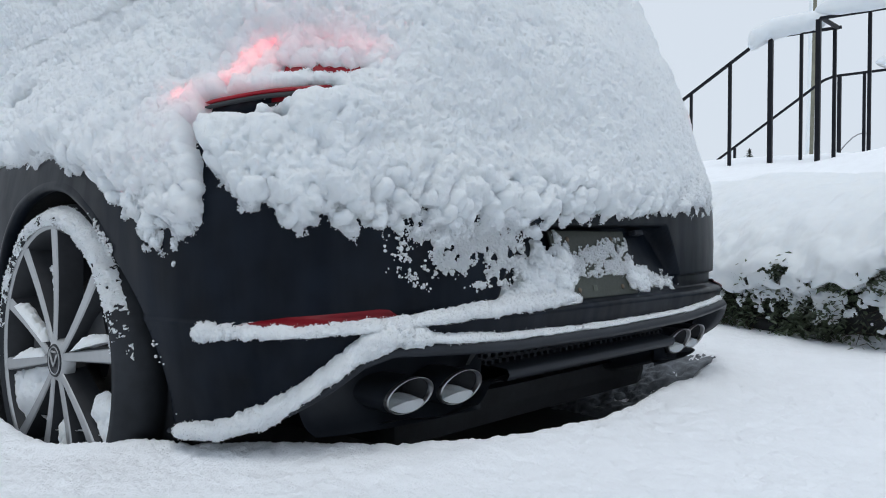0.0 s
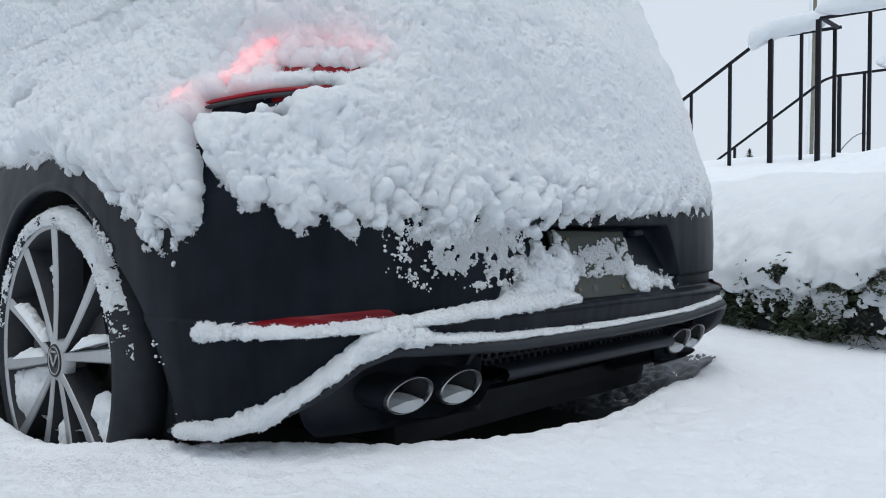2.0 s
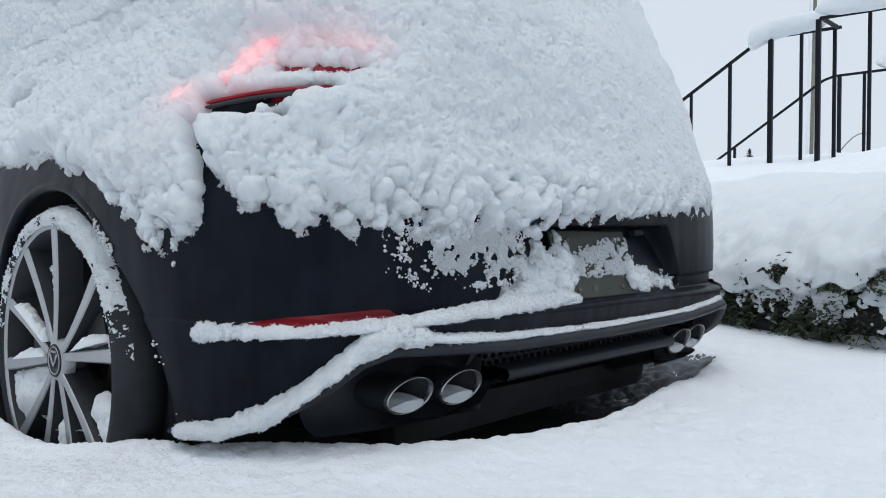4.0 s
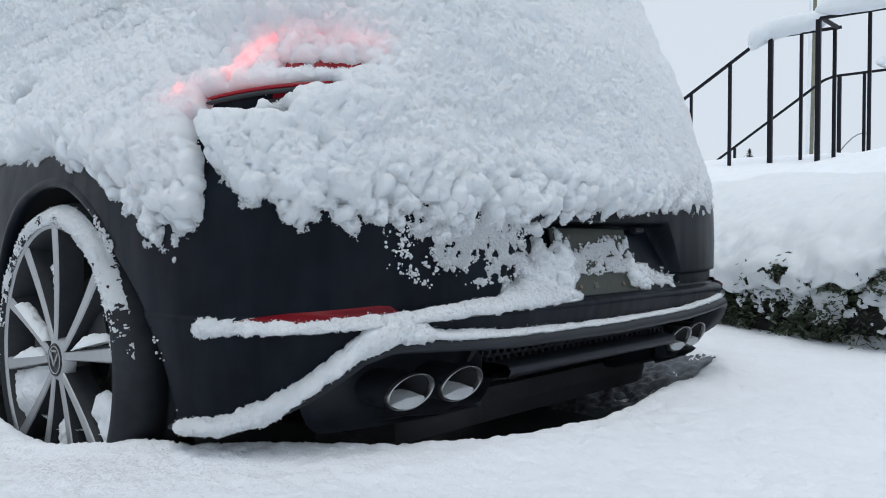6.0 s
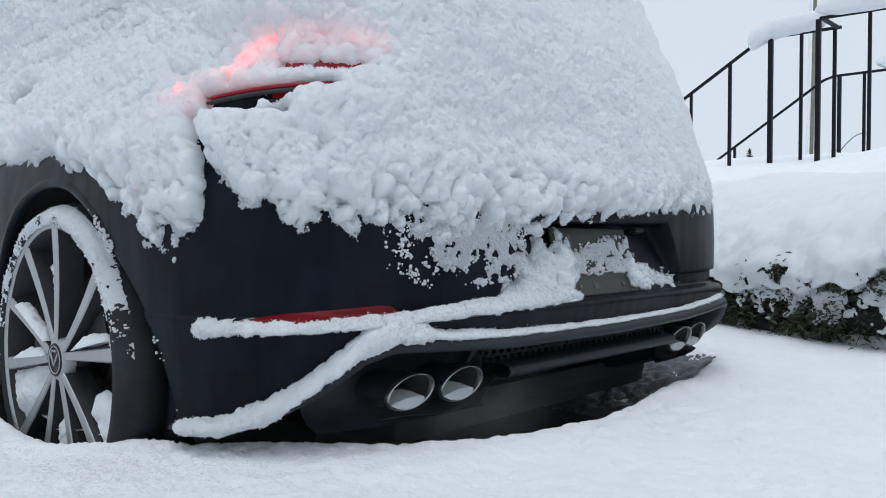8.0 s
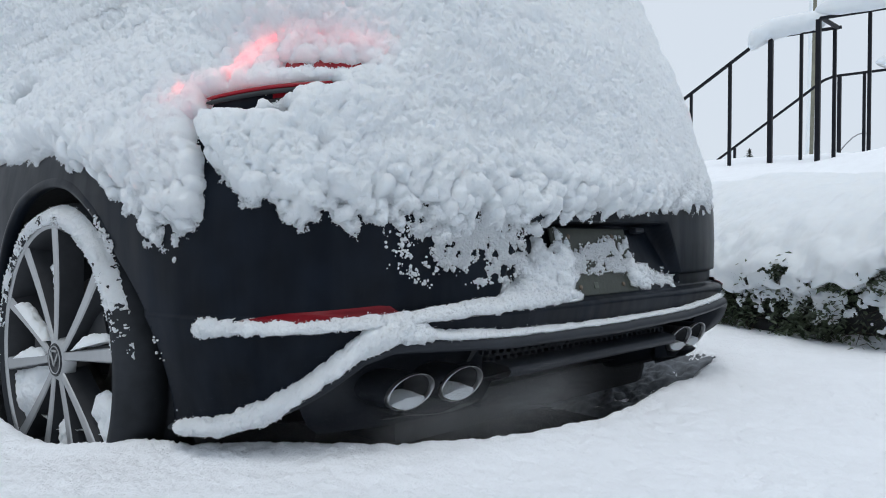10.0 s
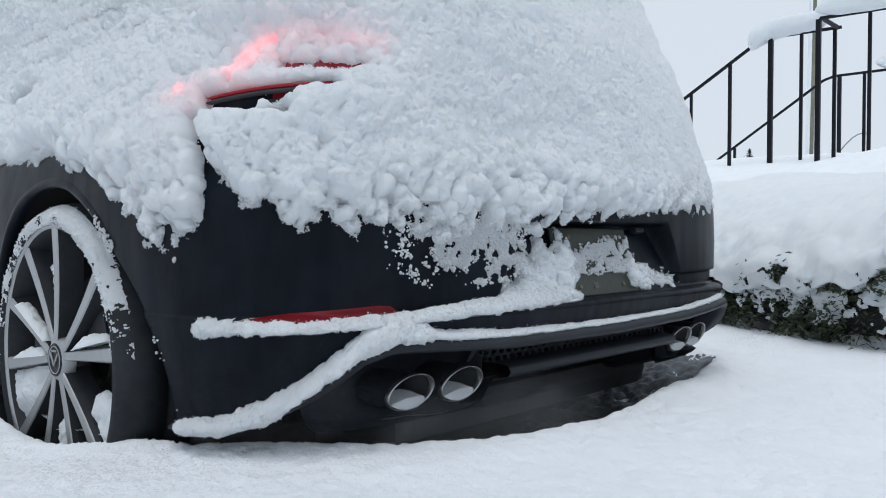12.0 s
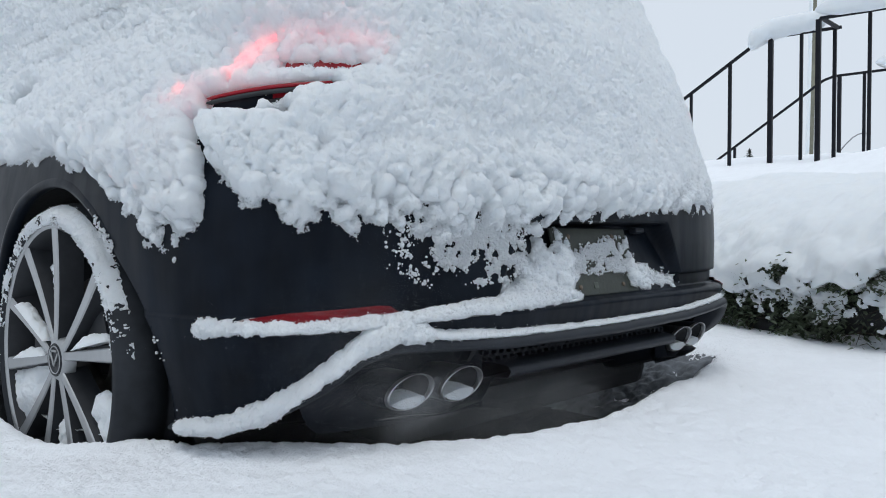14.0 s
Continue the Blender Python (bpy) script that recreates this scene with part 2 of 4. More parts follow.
def car_skin(t, z):
    """Points of the car's skin: t runs from 0 (middle of the rear) to +-1 (flank) to +-2 (middle of the front)."""
    t, z = np.broadcast_arrays(np.asarray(t, float), np.asarray(z, float))
    r, w, f = (np.interp(z, LEVELS[:, 0], LEVELS[:, k]) for k in (1, 2, 3))
    a, sg = np.abs(t), np.sign(t)
    reach = np.minimum(REACH, (f - r) * .45)
    xr, yr = np.interp(a, QR[0], QR[1]), np.interp(a, QR[0], QR[2])
    xf, yf = np.interp(2 - a, QF[0], QF[1]), np.interp(2 - a, QF[0], QF[2])
    rear = a <= 1
    x = np.where(rear, xr, xf) * w * sg
    y = np.where(rear, r + reach * yr, f - (f - r - reach) * yf)
    return np.stack([x, y, z], -1)


# ---- ground: one sheet of snow to the horizon, hollowed under the car, banked up behind the hedge ----
HEDGE_O, HEDGE_E = np.array([1.56, .17]), np.array([.36, .933])       # a point of the hedge's foot and its way
HEDGE_N = np.array([HEDGE_E[1], -HEDGE_E[0]])                         # away from the car


def hedge_frame(x, y):
    return (x - HEDGE_O[0]) * HEDGE_E[0] + (y - HEDGE_O[1]) * HEDGE_E[1], (x - HEDGE_O[0]) * HEDGE_N[0] + (y - HEDGE_O[1]) * HEDGE_N[1]


def ground_height(x, y):
    edge = np.interp(x, (-1.0, -.88, -.80, -.67, -.6, -.42, -.28, -.11, .24, .5, 1.19), (.9, .63, .45, .255, .170, .078, .066, .060, .088, .092, .225))
    near = step(.9, -.3, x) * step(-1.05, -.85, x)
    edge = edge - .10 * near
    under = step(-.006, .075, y - edge) * step(-.93, -.82, x) * step(.06, -.72, x - np.interp(y, (.27, .6), (1.15, 1.22))) * step(5.0, 4.3, y)
    z = .19 - .215 * under + .018 * near * np.exp(-((y - edge) / .16) ** 2)
    z = z + .012 * waves(x, y, .55, 5) + .006 * waves(x, y, .17, 6) + .0022 * waves(x, y, .05, 8) + .0045 * (lumps(x, y, .034, 12) - .7) + .0042 * puffs(np.stack([x, y, 0 * x], -1), .021, 8) + .0032 * puffs(np.stack([x, y, 0 * x], -1), .0115, 9) + (.022 * lumps(x, y, .075, 14) + .012 * lumps(x, y, .03, 15)) * 4 * under * (1 - under) * step(.3, .7, x)
    z = z - .003 * np.exp(-((x + .58) ** 2 + (y - .13) ** 2) / .05) - .050 * np.exp(-((x + 1.02) ** 2 + (y - .72) ** 2) / .09)
    a, q = hedge_frame(x, y)
    bank = np.interp(q, (.05, .2, .35, .8, 1.5, 2.3, 4.5, 30), (0, .12, .30, .55, .83, .995, 1.06, 1.06))
    return z + bank + .03 * waves(x, y, .8, 9) * step(.2, .8, q)


def ground():
    """Fine near the car, coarser and coarser outwards."""
    def axis(lo, hi, fine):
        mid = np.arange(lo, hi, fine)
        out = np.array([.1, .3, .7, 1.5, 3, 6, 12, 25, 60, 140, 320, 700])
        return np.concatenate([lo - out[::-1], mid, mid[-1] + out])
    xs, ys = axis(-1.45, 1.7, .0058), axis(-.75, 1.1, .0058)
    X, Y = np.meshgrid(xs, ys)
    g = np.stack([X, Y, ground_height(X, Y)], -1)
    tagged(sheet("ground", g, GROUND_SNOW), "deep smooth fresh snow lying over the parking ground", "snow", kind="structure")


def asphalt():
    """The bare wet strip that the car has kept free of snow."""
    g = np.stack([*np.meshgrid(np.linspace(-.85, 1.50, 12), np.linspace(.05, 4.5, 20)), np.full((20, 12), .0)], -1)
    tagged(sheet("pavement", g, ASPHALT), "bare wet asphalt sheltered under the car", "asphalt", kind="structure")


def slush():
    """A grey lumpy sheet under the tail pipes, the car's shade put into its colour."""
    X, Y = np.meshgrid(np.linspace(.10, 1.15, 190), np.linspace(-.02, 1.3, 210))
    P = np.stack([X, Y, 0 * X], -1)
    z = ground_height(X, Y)
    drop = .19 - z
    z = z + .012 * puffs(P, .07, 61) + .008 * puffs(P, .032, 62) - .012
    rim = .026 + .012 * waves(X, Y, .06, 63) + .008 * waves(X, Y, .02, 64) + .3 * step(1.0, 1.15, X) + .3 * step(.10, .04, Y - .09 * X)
    tagged(sheet("slush", np.stack([X, Y, z + .010], -1), SHADE_SNOW, None, keep=drop > rim), "grey lumpy snow under the car, the shade put into its colour", "slush", kind="stuff")


ground()
asphalt()
slush()


# ---- the car ----
car = new("car")
tagged(car, "black hatchback parked in deep snow, rear lamps lit under the snow", "car")
WHEEL = np.array([-.879, .776, .315])
ARCH = .352
FINE_T = np.concatenate([np.linspace(-2, -1.2, 60), np.linspace(-1.19, .5, 420), np.linspace(.51, 2, 120)])


def lip_height(t):
    """Lower edge of the painted bumper: low at the corners, high over the black insert."""
    return np.interp(np.abs(t), (0, .22, .348, .40, .431, .465, .497, .524, .573, .65, .9), (.382, .387, .40, .405, .39, .349, .313, .28, .256, .245, .24))


def recess(t, z, g):
    """The number plate's hollow in the bumper."""
    x, half = g[..., 0], .285 + .55 * (.60 - z)
    inside = step(half + .012, half - .012, np.abs(x - .02)) * step(.602, .590, z) * step(.4465, .452, z)
    g = g.copy()
    g[..., 1] += .012 * step(.476, .470, z) * step(.437, .44, z) * step(.12, .3, np.asarray(t)) * (np.asarray(t) < .9)
    g[..., 1] += inside * (.012 + .052 * np.clip((z - .45) / .15, 0, 1))
    return g


def arch_radius(dy, dz):
    """The arch is round above the wheel and runs out wider below, towards the bumper."""
    return ARCH + .070 * step(.75, 1.65, np.arctan2(-dy, dz))


def cut_arches(g, keep):
    """Opens the wheel arches and brings the edge onto a true circle."""
    for cy in (WHEEL[1], WHEEL[1] + 2.63):
        d = g[..., 1:] - np.array([cy, WHEEL[2]])
        r = np.hypot(d[..., 0], d[..., 1])
        flank = np.abs(g[..., 0]) > .70
        rim = arch_radius(d[..., 0], d[..., 1])
        inside = (r < rim) & flank
        keep &= ~inside
        near = inside & (r > rim - .04)
        g[near, 1:] = np.array([cy, WHEEL[2]]) + d[near] / r[near][:, None] * rim[near][:, None]
    return g, keep


def body():
    # painted bumper and flanks, up to the lower edge of the windows
    zs = np.concatenate([np.linspace(.20, .425, 50), np.linspace(.43, .48, 22), np.linspace(.485, .66, 40), np.linspace(.67, 1.0, 30)])
    T, Z = np.meshgrid(FINE_T, zs)
    lip = lip_height(T)
    Z = np.where(Z < lip, np.minimum(lip, Z), Z)
    keep = Z > lip - .004
    Zc = np.maximum(Z, lip)
    g = recess(T, Zc, car_skin(T, Zc))
    g, keep = cut_arches(g, keep)
    r, c = g.shape[:2]
    idx = np.arange(r * c).reshape(r, c)
    q = np.stack([idx[:-1, :-1], idx[:-1, 1:], idx[1:, 1:], idx[1:, :-1]], -1).reshape(-1, 4)
    k = keep.reshape(-1)
    q = q[k[q].any(1)]
    area = np.linalg.norm(np.cross(g.reshape(-1, 3)[q[:, 2]] - g.reshape(-1, 3)[q[:, 0]], g.reshape(-1, 3)[q[:, 3]] - g.reshape(-1, 3)[q[:, 1]]), axis=1)
    q = q[area > 1e-9]
    round_, low = np.abs(T.reshape(-1)[q]).mean(1), Z.reshape(-1)[q].mean(1) < .665
    for nm, faces in (("rear_bumper", q[low & (round_ < .585)]), ("front_bumper", q[low & (round_ > 1.62)]), ("side_panel", q[~(low & ((round_ < .585) | (round_ > 1.62)))])):
        used = np.unique(faces)
        back = np.zeros(r * c, int)
        back[used] = np.arange(len(used))
        mesh_part(nm, g.reshape(-1, 3)[used], back[faces], PAINT, car)
    # greenhouse and roof
    T, Z = np.meshgrid(np.linspace(-2, 2, 260), np.concatenate([np.linspace(.995, 1.43, 40), np.linspace(1.434, 1.462, 10)]))
    sheet("roof", car_skin(T, Z), PAINT, car)
    mesh_part("floor_pan", np.concatenate([car_skin(np.linspace(-.50, .50, 24), .30) * [1, 1, 0] + [0, .16, .235], [[.8, 4.0, .235], [-.8, 4.0, .235]]]),
              [tuple(range(26))], PLASTIC, car, shade=False)


body()


def rear_insert():
    """The black lower insert: a lip, the honeycomb band under it, a bar and the underside."""
    t = np.linspace(-.66, .66, 220)
    z = lip_height(t)
    n_out = normals(car_skin(*np.meshgrid(t, np.array([.30, .31]))))[0]
    n_out = n_out * np.where((n_out[:, 1:2] > 0), -1, 1)
    base = car_skin(t, z)
    prof = [(-.02, .004), (.020, -.001), (.026, -.008), (.022, -.018), (.0, -.024), (-.05, -.03)]
    slim = (1 - .6 * step(.47, .56, np.abs(t)))[:, None]
    g = np.stack([base + n_out * o * slim + np.array([0, 0, h]) * slim for o, h in prof])
    sheet("lip", g, PLASTIC, car)
    # honeycomb band: backing and cells
    t = np.linspace(-.235, .235, 120)
    top, low = car_skin(t, lip_height(t) - .022) + [0, .035, 0], car_skin(t, .325) + [0, .045, 0]
    sheet("grille_backing", np.stack([top + [0, .02, 0], low + [0, .02, 0]]), SOOT, car)
    verts, faces = [], []
    row_h, cell = .0135, .023
    for j in range(4):
        for i in range(-15, 16):
            cx = (i + .5 * (j % 2)) * cell
            cz = .370 - j * row_h
            ty = float(np.interp(cx, top[:, 0], (top[:, 1] + low[:, 1]) / 2)) + .002
            ring = []
            for rad, dy in ((.0132, 0), (.0095, .0), (.0095, .012)):
                for k in range(6):
                    an = math.pi / 3 * k + math.pi / 6
                    ring.append((cx + rad * math.cos(an), ty + dy, cz + rad * .60 * math.sin(an)))
            b = len(verts)
            verts += ring
            for k in range(6):
                faces.append((b + k, b + (k + 1) % 6, b + 6 + (k + 1) % 6, b + 6 + k))
                faces.append((b + 6 + k, b + 6 + (k + 1) % 6, b + 12 + (k + 1) % 6, b + 12 + k))
    ob = mesh_part("honeycomb_grille", verts, faces, PLASTIC, car, "black honeycomb grille", shade=False)
    ob["kind"] = "stuff"
    # bar under the band, and the sloping underside
    t = np.linspace(-.215, .215, 100)
    b0 = car_skin(t, .31)
    prof = [(.07, .326), (.012, .322), (.006, .312), (.012, .300), (.05, .296)]
    g = np.stack([np.stack([b0[:, 0], b0[:, 1] + dy - .03, np.full(len(t), zz)], -1) for dy, zz in prof])
    sheet("diffuser_bar", g, PLASTIC, car)
    t = np.linspace(-.375, .375, 110)
    b0 = car_skin(t, .31)
    drop = .045 * step(.33, .38, np.abs(b0[:, 0]))
    g = np.stack([np.stack([b0[:, 0], b0[:, 1] + dy, np.maximum(zz - drop, .195) + .004 * np.cos(b0[:, 0] * 34)], -1) for dy, zz in ((.015, .298), (.07, .285), (.18, .250), (.34, .215), (.6, .21))])
    sheet("diffuser_floor", g, PLASTIC, car)
    bm = bmesh.new()
    box(bm, -.42, .26, .13, .62, .60, .29, .05)
    part("silencer", bm, SOOT, car)


rear_insert()


def exhaust_pipe(x, y):
    """An oval tail pipe, cut aslant, with a rolled chrome edge and a little snow in it."""
    A, B, LEAN = .054, .0335, .40
    an = np.linspace(0, 2 * np.pi, 48, endpoint=False)
    rows = []
    for grow, back in ((1.0, .14), (1.0, .012), (1.01, .004), (.99, 0), (.955, .003), (.945, .012), (.94, .10)):
        rows.append(np.stack([A * grow * np.cos(an), back - LEAN * B * np.sin(an) * (1 if back < .05 else .3), B * grow * np.sin(an)], -1))
    g = np.stack(rows) + np.array([x, y, .298])
    pipe = sheet("exhaust_pipe", g[:2], PLASTIC, car, "oval chrome tail pipe", wrap=True)
    sheet("chrome_edge", g[1:-1], STEEL, pipe, wrap=True)
    sheet("pipe_inside", np.stack([g[-2] * 1 + [0, .002, 0], g[-1], g[-1] * .02 + np.array([x, y + .10, .298]) * .98]), SOOT, pipe, wrap=True)
    # snow lying in the lower part
    u, v = np.meshgrid(np.linspace(-.92, .92, 40), np.linspace(0, 1, 24))
    wide = A * .93 * np.sqrt(np.clip(1 - (.38 + .25 * v) ** 2 * .9, 0, 1)) * .97
    zz = -B * .36 + .0022 * waves(u * 9, v * 9, 3, 45) - .004 * u ** 2 + .005 * u
    zz = zz + B * .18 * (v - .3)
    px = u * wide
    floor_z = -B * .93 * np.sqrt(np.clip(1 - (px / (A * .94)) ** 2, 0, 1))
    py = .004 - LEAN * zz * 1.0 + v * .055
    zz = np.where(v < .05, floor_z + .001, np.maximum(zz, floor_z - .003))
    sheet("snow_in_pipe", np.stack([x + px, y + py, .298 + zz], -1), SNOW, pipe, "snow blown into the pipe")


for px_, py_ in ((-.5514, .0775), (-.4318, .066), (.4318, .066), (.5514, .0825)):
    exhaust_pipe(px_, py_)


def pipe_surround(sx):
    """Black trim round a pair of pipes: a shallow tray with a rim."""
    xs, zs = np.meshgrid(np.linspace(.345, .70, 40), np.linspace(0, 1, 16))
    t = np.interp(xs, car_skin(np.linspace(0, .7, 300), .35)[:, 0], np.linspace(0, .7, 300))
    hi = lip_height(t) - .018
    lo = np.minimum(.240, hi - .01)
    z = lo + (hi - lo) * zs
    y = car_skin(t, .35 + 0 * t)[..., 1] + .055 + .05 * np.sin(np.clip(zs, 0, 1) * np.pi) ** .5 * step(.345, .37, xs)
    sheet("pipe_surround", np.stack([sx * xs, y, z], -1), PLASTIC, car)


pipe_surround(-1)
pipe_surround(1)


def skin_patch(t0, t1, z_low, z_high, out, rows=14, cols=60):
    """A piece of skin between two edges (functions of t), raised by out."""
    t = np.linspace(t0, t1, cols)
    k = np.linspace(0, 1, rows)[:, None]
    Z = z_low(t)[None] * (1 - k) + z_high(t)[None] * k
    T = np.broadcast_to(t, Z.shape)
    g = car_skin(T, Z)
    n = normals(g)
    n = n * np.where((n[..., 1:2] > 0) & (np.abs(n[..., :1]) < .7), -1, 1)
    bulge = np.minimum(1, 6 * np.minimum(k, 1 - k)) ** .5
    return g + n * (out * bulge)[..., None], n


def tail_lamp(side):
    lamp = new("tail_lamp")
    lamp.parent = car
    lamp["label"] = "red tail lamp, lit, under snow"
    low = lambda t: np.interp(np.abs(t), (.375, .472, .531, .600, .626, .646), (.86, .806, .795, .779, .782, .80))
    high = lambda t: np.interp(np.abs(t), (.375, .435, .551, .626, .646), (.90, .925, .92, .845, .815))
    g, n = skin_patch(side * .378, side * .644, low, high, .007)
    sheet("lens", g, LENS, lamp)
    # dark gap under the lens
    gap_hi = lambda t: low(t) - .001
    gap_lo = lambda t: low(t) - .014
    g2, _ = skin_patch(side * .465, side * .610, gap_lo, gap_hi, .003, rows=4)
    sheet("gap", g2, SOOT, lamp)
    # the lens's rounded lower edge, standing proud of the body
    tt = np.linspace(.464, .605, 40) * side
    nn = normals(car_skin(*np.meshgrid(tt, np.array([.79, .80]))))[0]
    nn = nn * np.where(nn[:, :1] * side < 0, -1, 1)
    for nm, up, out, rad, mat in (("lens_edge", .0075, .018, .0036, LENS), ("seal", .0015, .015, .0042, SOOT)):
        c = car_skin(tt, low(tt) + up) + nn * out
        v, f = tube(c, rad * np.minimum(1, np.linspace(.3, 12, 40)) * np.minimum(1, np.linspace(12, .3, 40)), 8)
        mesh_part(nm, v, f, mat, lamp)
    # light guides behind the lens: the flank end, a rising hook and a faint inner bar
    def guide(pts, rad, out=.0125):
        pts = np.array(pts)
        s = np.linspace(0, len(pts) - 1, 30)
        tt, zz = (np.interp(s, np.arange(len(pts)), pts[:, k]) for k in (0, 1))
        c = car_skin(tt * side, zz)
        nn = normals(car_skin(*np.meshgrid(tt * side, np.array([.80, .82]))))[0]
        nn = nn * np.where(nn[:, :1] * side < 0, -1, 1)
        v, f = tube(c + nn * out, rad, 8)
        mesh_part("light_guide", v, f, LAMP, lamp, "glowing red light guide")
    if side < 0:
        guide([(.640, .786), (.636, .804)], .008, .026)
    guide([(.590, .826), (.574, .850), (.560, .876), (.538, .905)], .005 if side < 0 else .003)
    guide([(.538, .905), (.47, .908), (.41, .895)], .0016 if side < 0 else .001)


tail_lamp(-1)
tail_lamp(1)


def reflector(side):
    low = lambda t: np.full(np.shape(t), .424)
    high = lambda t: np.interp(np.abs(t), (.378, .386, .40, .50, .60), (.440, .452, .454, .446, .427))
    g, _ = skin_patch(side * (.38 if side < 0 else .43), side * .60, low, high, .004, rows=6)
    sheet("reflector", g, REFLECTOR, car, "narrow red bumper reflector")


reflector(-1)
reflector(1)


def number_plate():
    bm = bmesh.new()
    box(bm, -.1525, -.003, -.076, .1525, .003, .076, .002)
    plate = part("number_plate", bm, PLATE, car, "dirty dark number plate half covered by snow")
    plate.matrix_basis = pose(.015, .068, .512, -17)
    for x in (-.089, .089):
        for z in (-.057, .057):
            bm = bmesh.new()
            bmesh.ops.create_uvsphere(bm, u_segments=12, v_segments=6, radius=.006, matrix=pose(x, -.004, z) @ Matrix.Diagonal((1, .5, 1, 1)))
            part("screw", bm, RUST, plate, "rusty screw", shade=True)
    bm = bmesh.new()
    box(bm, -.035, -.0045, -.062, -.018, -.003, -.048, .001)
    part("sticker", bm, material("faded_sticker", (.06, .07, .055), .6, vary=.4, scale=90), plate)
    for x in (-.20, .22):
        bm = bmesh.new()
        box(bm, x - .02, -.01, .066, x + .02, .01, .078, .003)
        part("plate_lamp", bm, PLASTIC, plate)


number_plate()


# ---- wheels ----
SPOKES = ((-35, 0), (47, 82), (130, 160), (197, 226), (262, 292))          # twin spokes, degrees from the top towards the rear


def wheel(name_at, side):
    """Tyre, rim and five twin spokes; the axle lies along x and the outer face towards side."""
    w = new("wheel")
    w.parent = car
    an = np.linspace(0, 2 * np.pi, 96, endpoint=False)
    def ring(prof, nm, mat, par, label=""):
        g = np.stack([np.stack([np.full(96, side * o), r * np.sin(an), r * np.cos(an)], -1) for o, r in prof])
        return sheet(nm, g, mat, par, label, wrap=True)
    tyre = ring([(-.0, .270), (.004, .277), (.012, .286), (.009, .297), (-.004, .306), (-.018, .314), (-.035, .3185), (-.075, .319), (-.077, .313), (-.085, .313),
                 (-.087, .3195), (-.135, .3195), (-.137, .313), (-.145, .313), (-.147, .319), (-.19, .317), (-.215, .30), (-.22, .27), (-.2, .25)], "tyre", RUBBER, w)
    rim = w
    ring([(.001, .2670), (.004, .270), (.006, .275), (.003, .281), (-.006, .278)], "flange", ALLOY, rim)
    ring([(.001, .2670), (-.012, .259), (-.05, .250), (-.20, .225), (-.205, .05)], "barrel", DARK_ALLOY, rim)
    ring([(-.085, .165), (-.085, .06), (-.11, .06), (-.11, .165)], "brake_disc", material("brake_disc", (.10, .095, .09), .6, .5, vary=.3), rim)
    for pair in SPOKES:
        for a0 in pair:
            tip, root = radians(-a0), radians(-(a0 + sum(pair) / 2) / 2)
            steps = 8
            face, dark = [], []
            for i in range(steps + 1):
                k = i / steps
                r = .030 + (.246 - .030) * k
                cy, cz = ((1 - k) * .034 * math.sin(root) + k * .270 * math.sin(tip)), ((1 - k) * .034 * math.cos(root) + k * .270 * math.cos(tip))
                dy, dz = math.cos(tip), -math.sin(tip)
                wd = .0082 + .0062 * k
                x = -.004 + .003 * k - .003 * math.sin(k * math.pi)
                for s_, o in ((-1, 0), (-.8, .0025), (.8, .0025), (1, 0), (1.9, -.045), (-1.9, -.045)):
                    face.append((side * (x + o), cy + s_ * wd * dy, cz + s_ * wd * dz))
            fs = [(6 * i + j, 6 * i + (j + 1) % 6, 6 * i + 6 + (j + 1) % 6, 6 * i + 6 + j) for i in range(steps) for j in range(6)]
            fs += [(0, 1, 2, 3, 4, 5), tuple(6 * steps + j for j in range(6))]
            sp = mesh_part("spoke", face, fs, ALLOY, rim, shade=False)
            sp.data.materials.append(DARK_ALLOY)
            for p in sp.data.polygons:
                if p.index % 6 in (3, 4, 5):
                    p.material_index = 1
    for pair in SPOKES:                                # recessed webs between the twin spokes
        inner = [(side * -.028, -r * math.sin(radians(q)), r * math.cos(radians(q))) for r, f in ((.035, .5), (.09, .12), (.19, .22)) for q in (pair[0] + f * (pair[1] - pair[0]), pair[1] - f * (pair[1] - pair[0]))]
        mesh_part("web", inner + [(x - side * .008, y, z) for x, y, z in inner], [(0, 1, 3, 2), (2, 3, 5, 4), (6, 8, 9, 7), (8, 10, 11, 9), (4, 5, 11, 10), (0, 2, 8, 6), (2, 4, 10, 8), (1, 7, 9, 3), (3, 9, 11, 5)], DARK_ALLOY, rim, shade=False)
    ring([(-.024, .046), (-.008, .044), (-.001, .038), (.0, .034)], "hub", ALLOY, rim)
    cap = ring([(.0, .034), (.003, .032), (.002, .029), (.001, .028), (.001, .001)], "hub_cap", DARK_ALLOY, rim, "hub cap with a silver mark")
    ring([(.0015, .0290), (.0035, .0278), (.0015, .0265)], "mark_ring", ALLOY, rim)
    for (y0, z0), (y1, z1) in (((-.018, .014), (0, -.012)), ((.018, .014), (0, -.012)), ((-.010, .018), (.010, .018))):
        v, f = tube([(side * .0025, y0, z0), (side * .0025, y1, z1)], .0024, 6)
        mesh_part("mark_bar", v, f, ALLOY, rim)
    w.matrix_basis = pose(*name_at)
    return w


wheels = [wheel((-.879, .776, .315), -1)]
wheels[0].name = "wheel"
for at, turn in (((.879, .776, .315), 180), ((-.879, 3.406, .315), 0), ((.879, 3.406, .315), 180)):
    wheels.append(copy_thing(wheels[0], pose(*at, 0, 0, turn)))


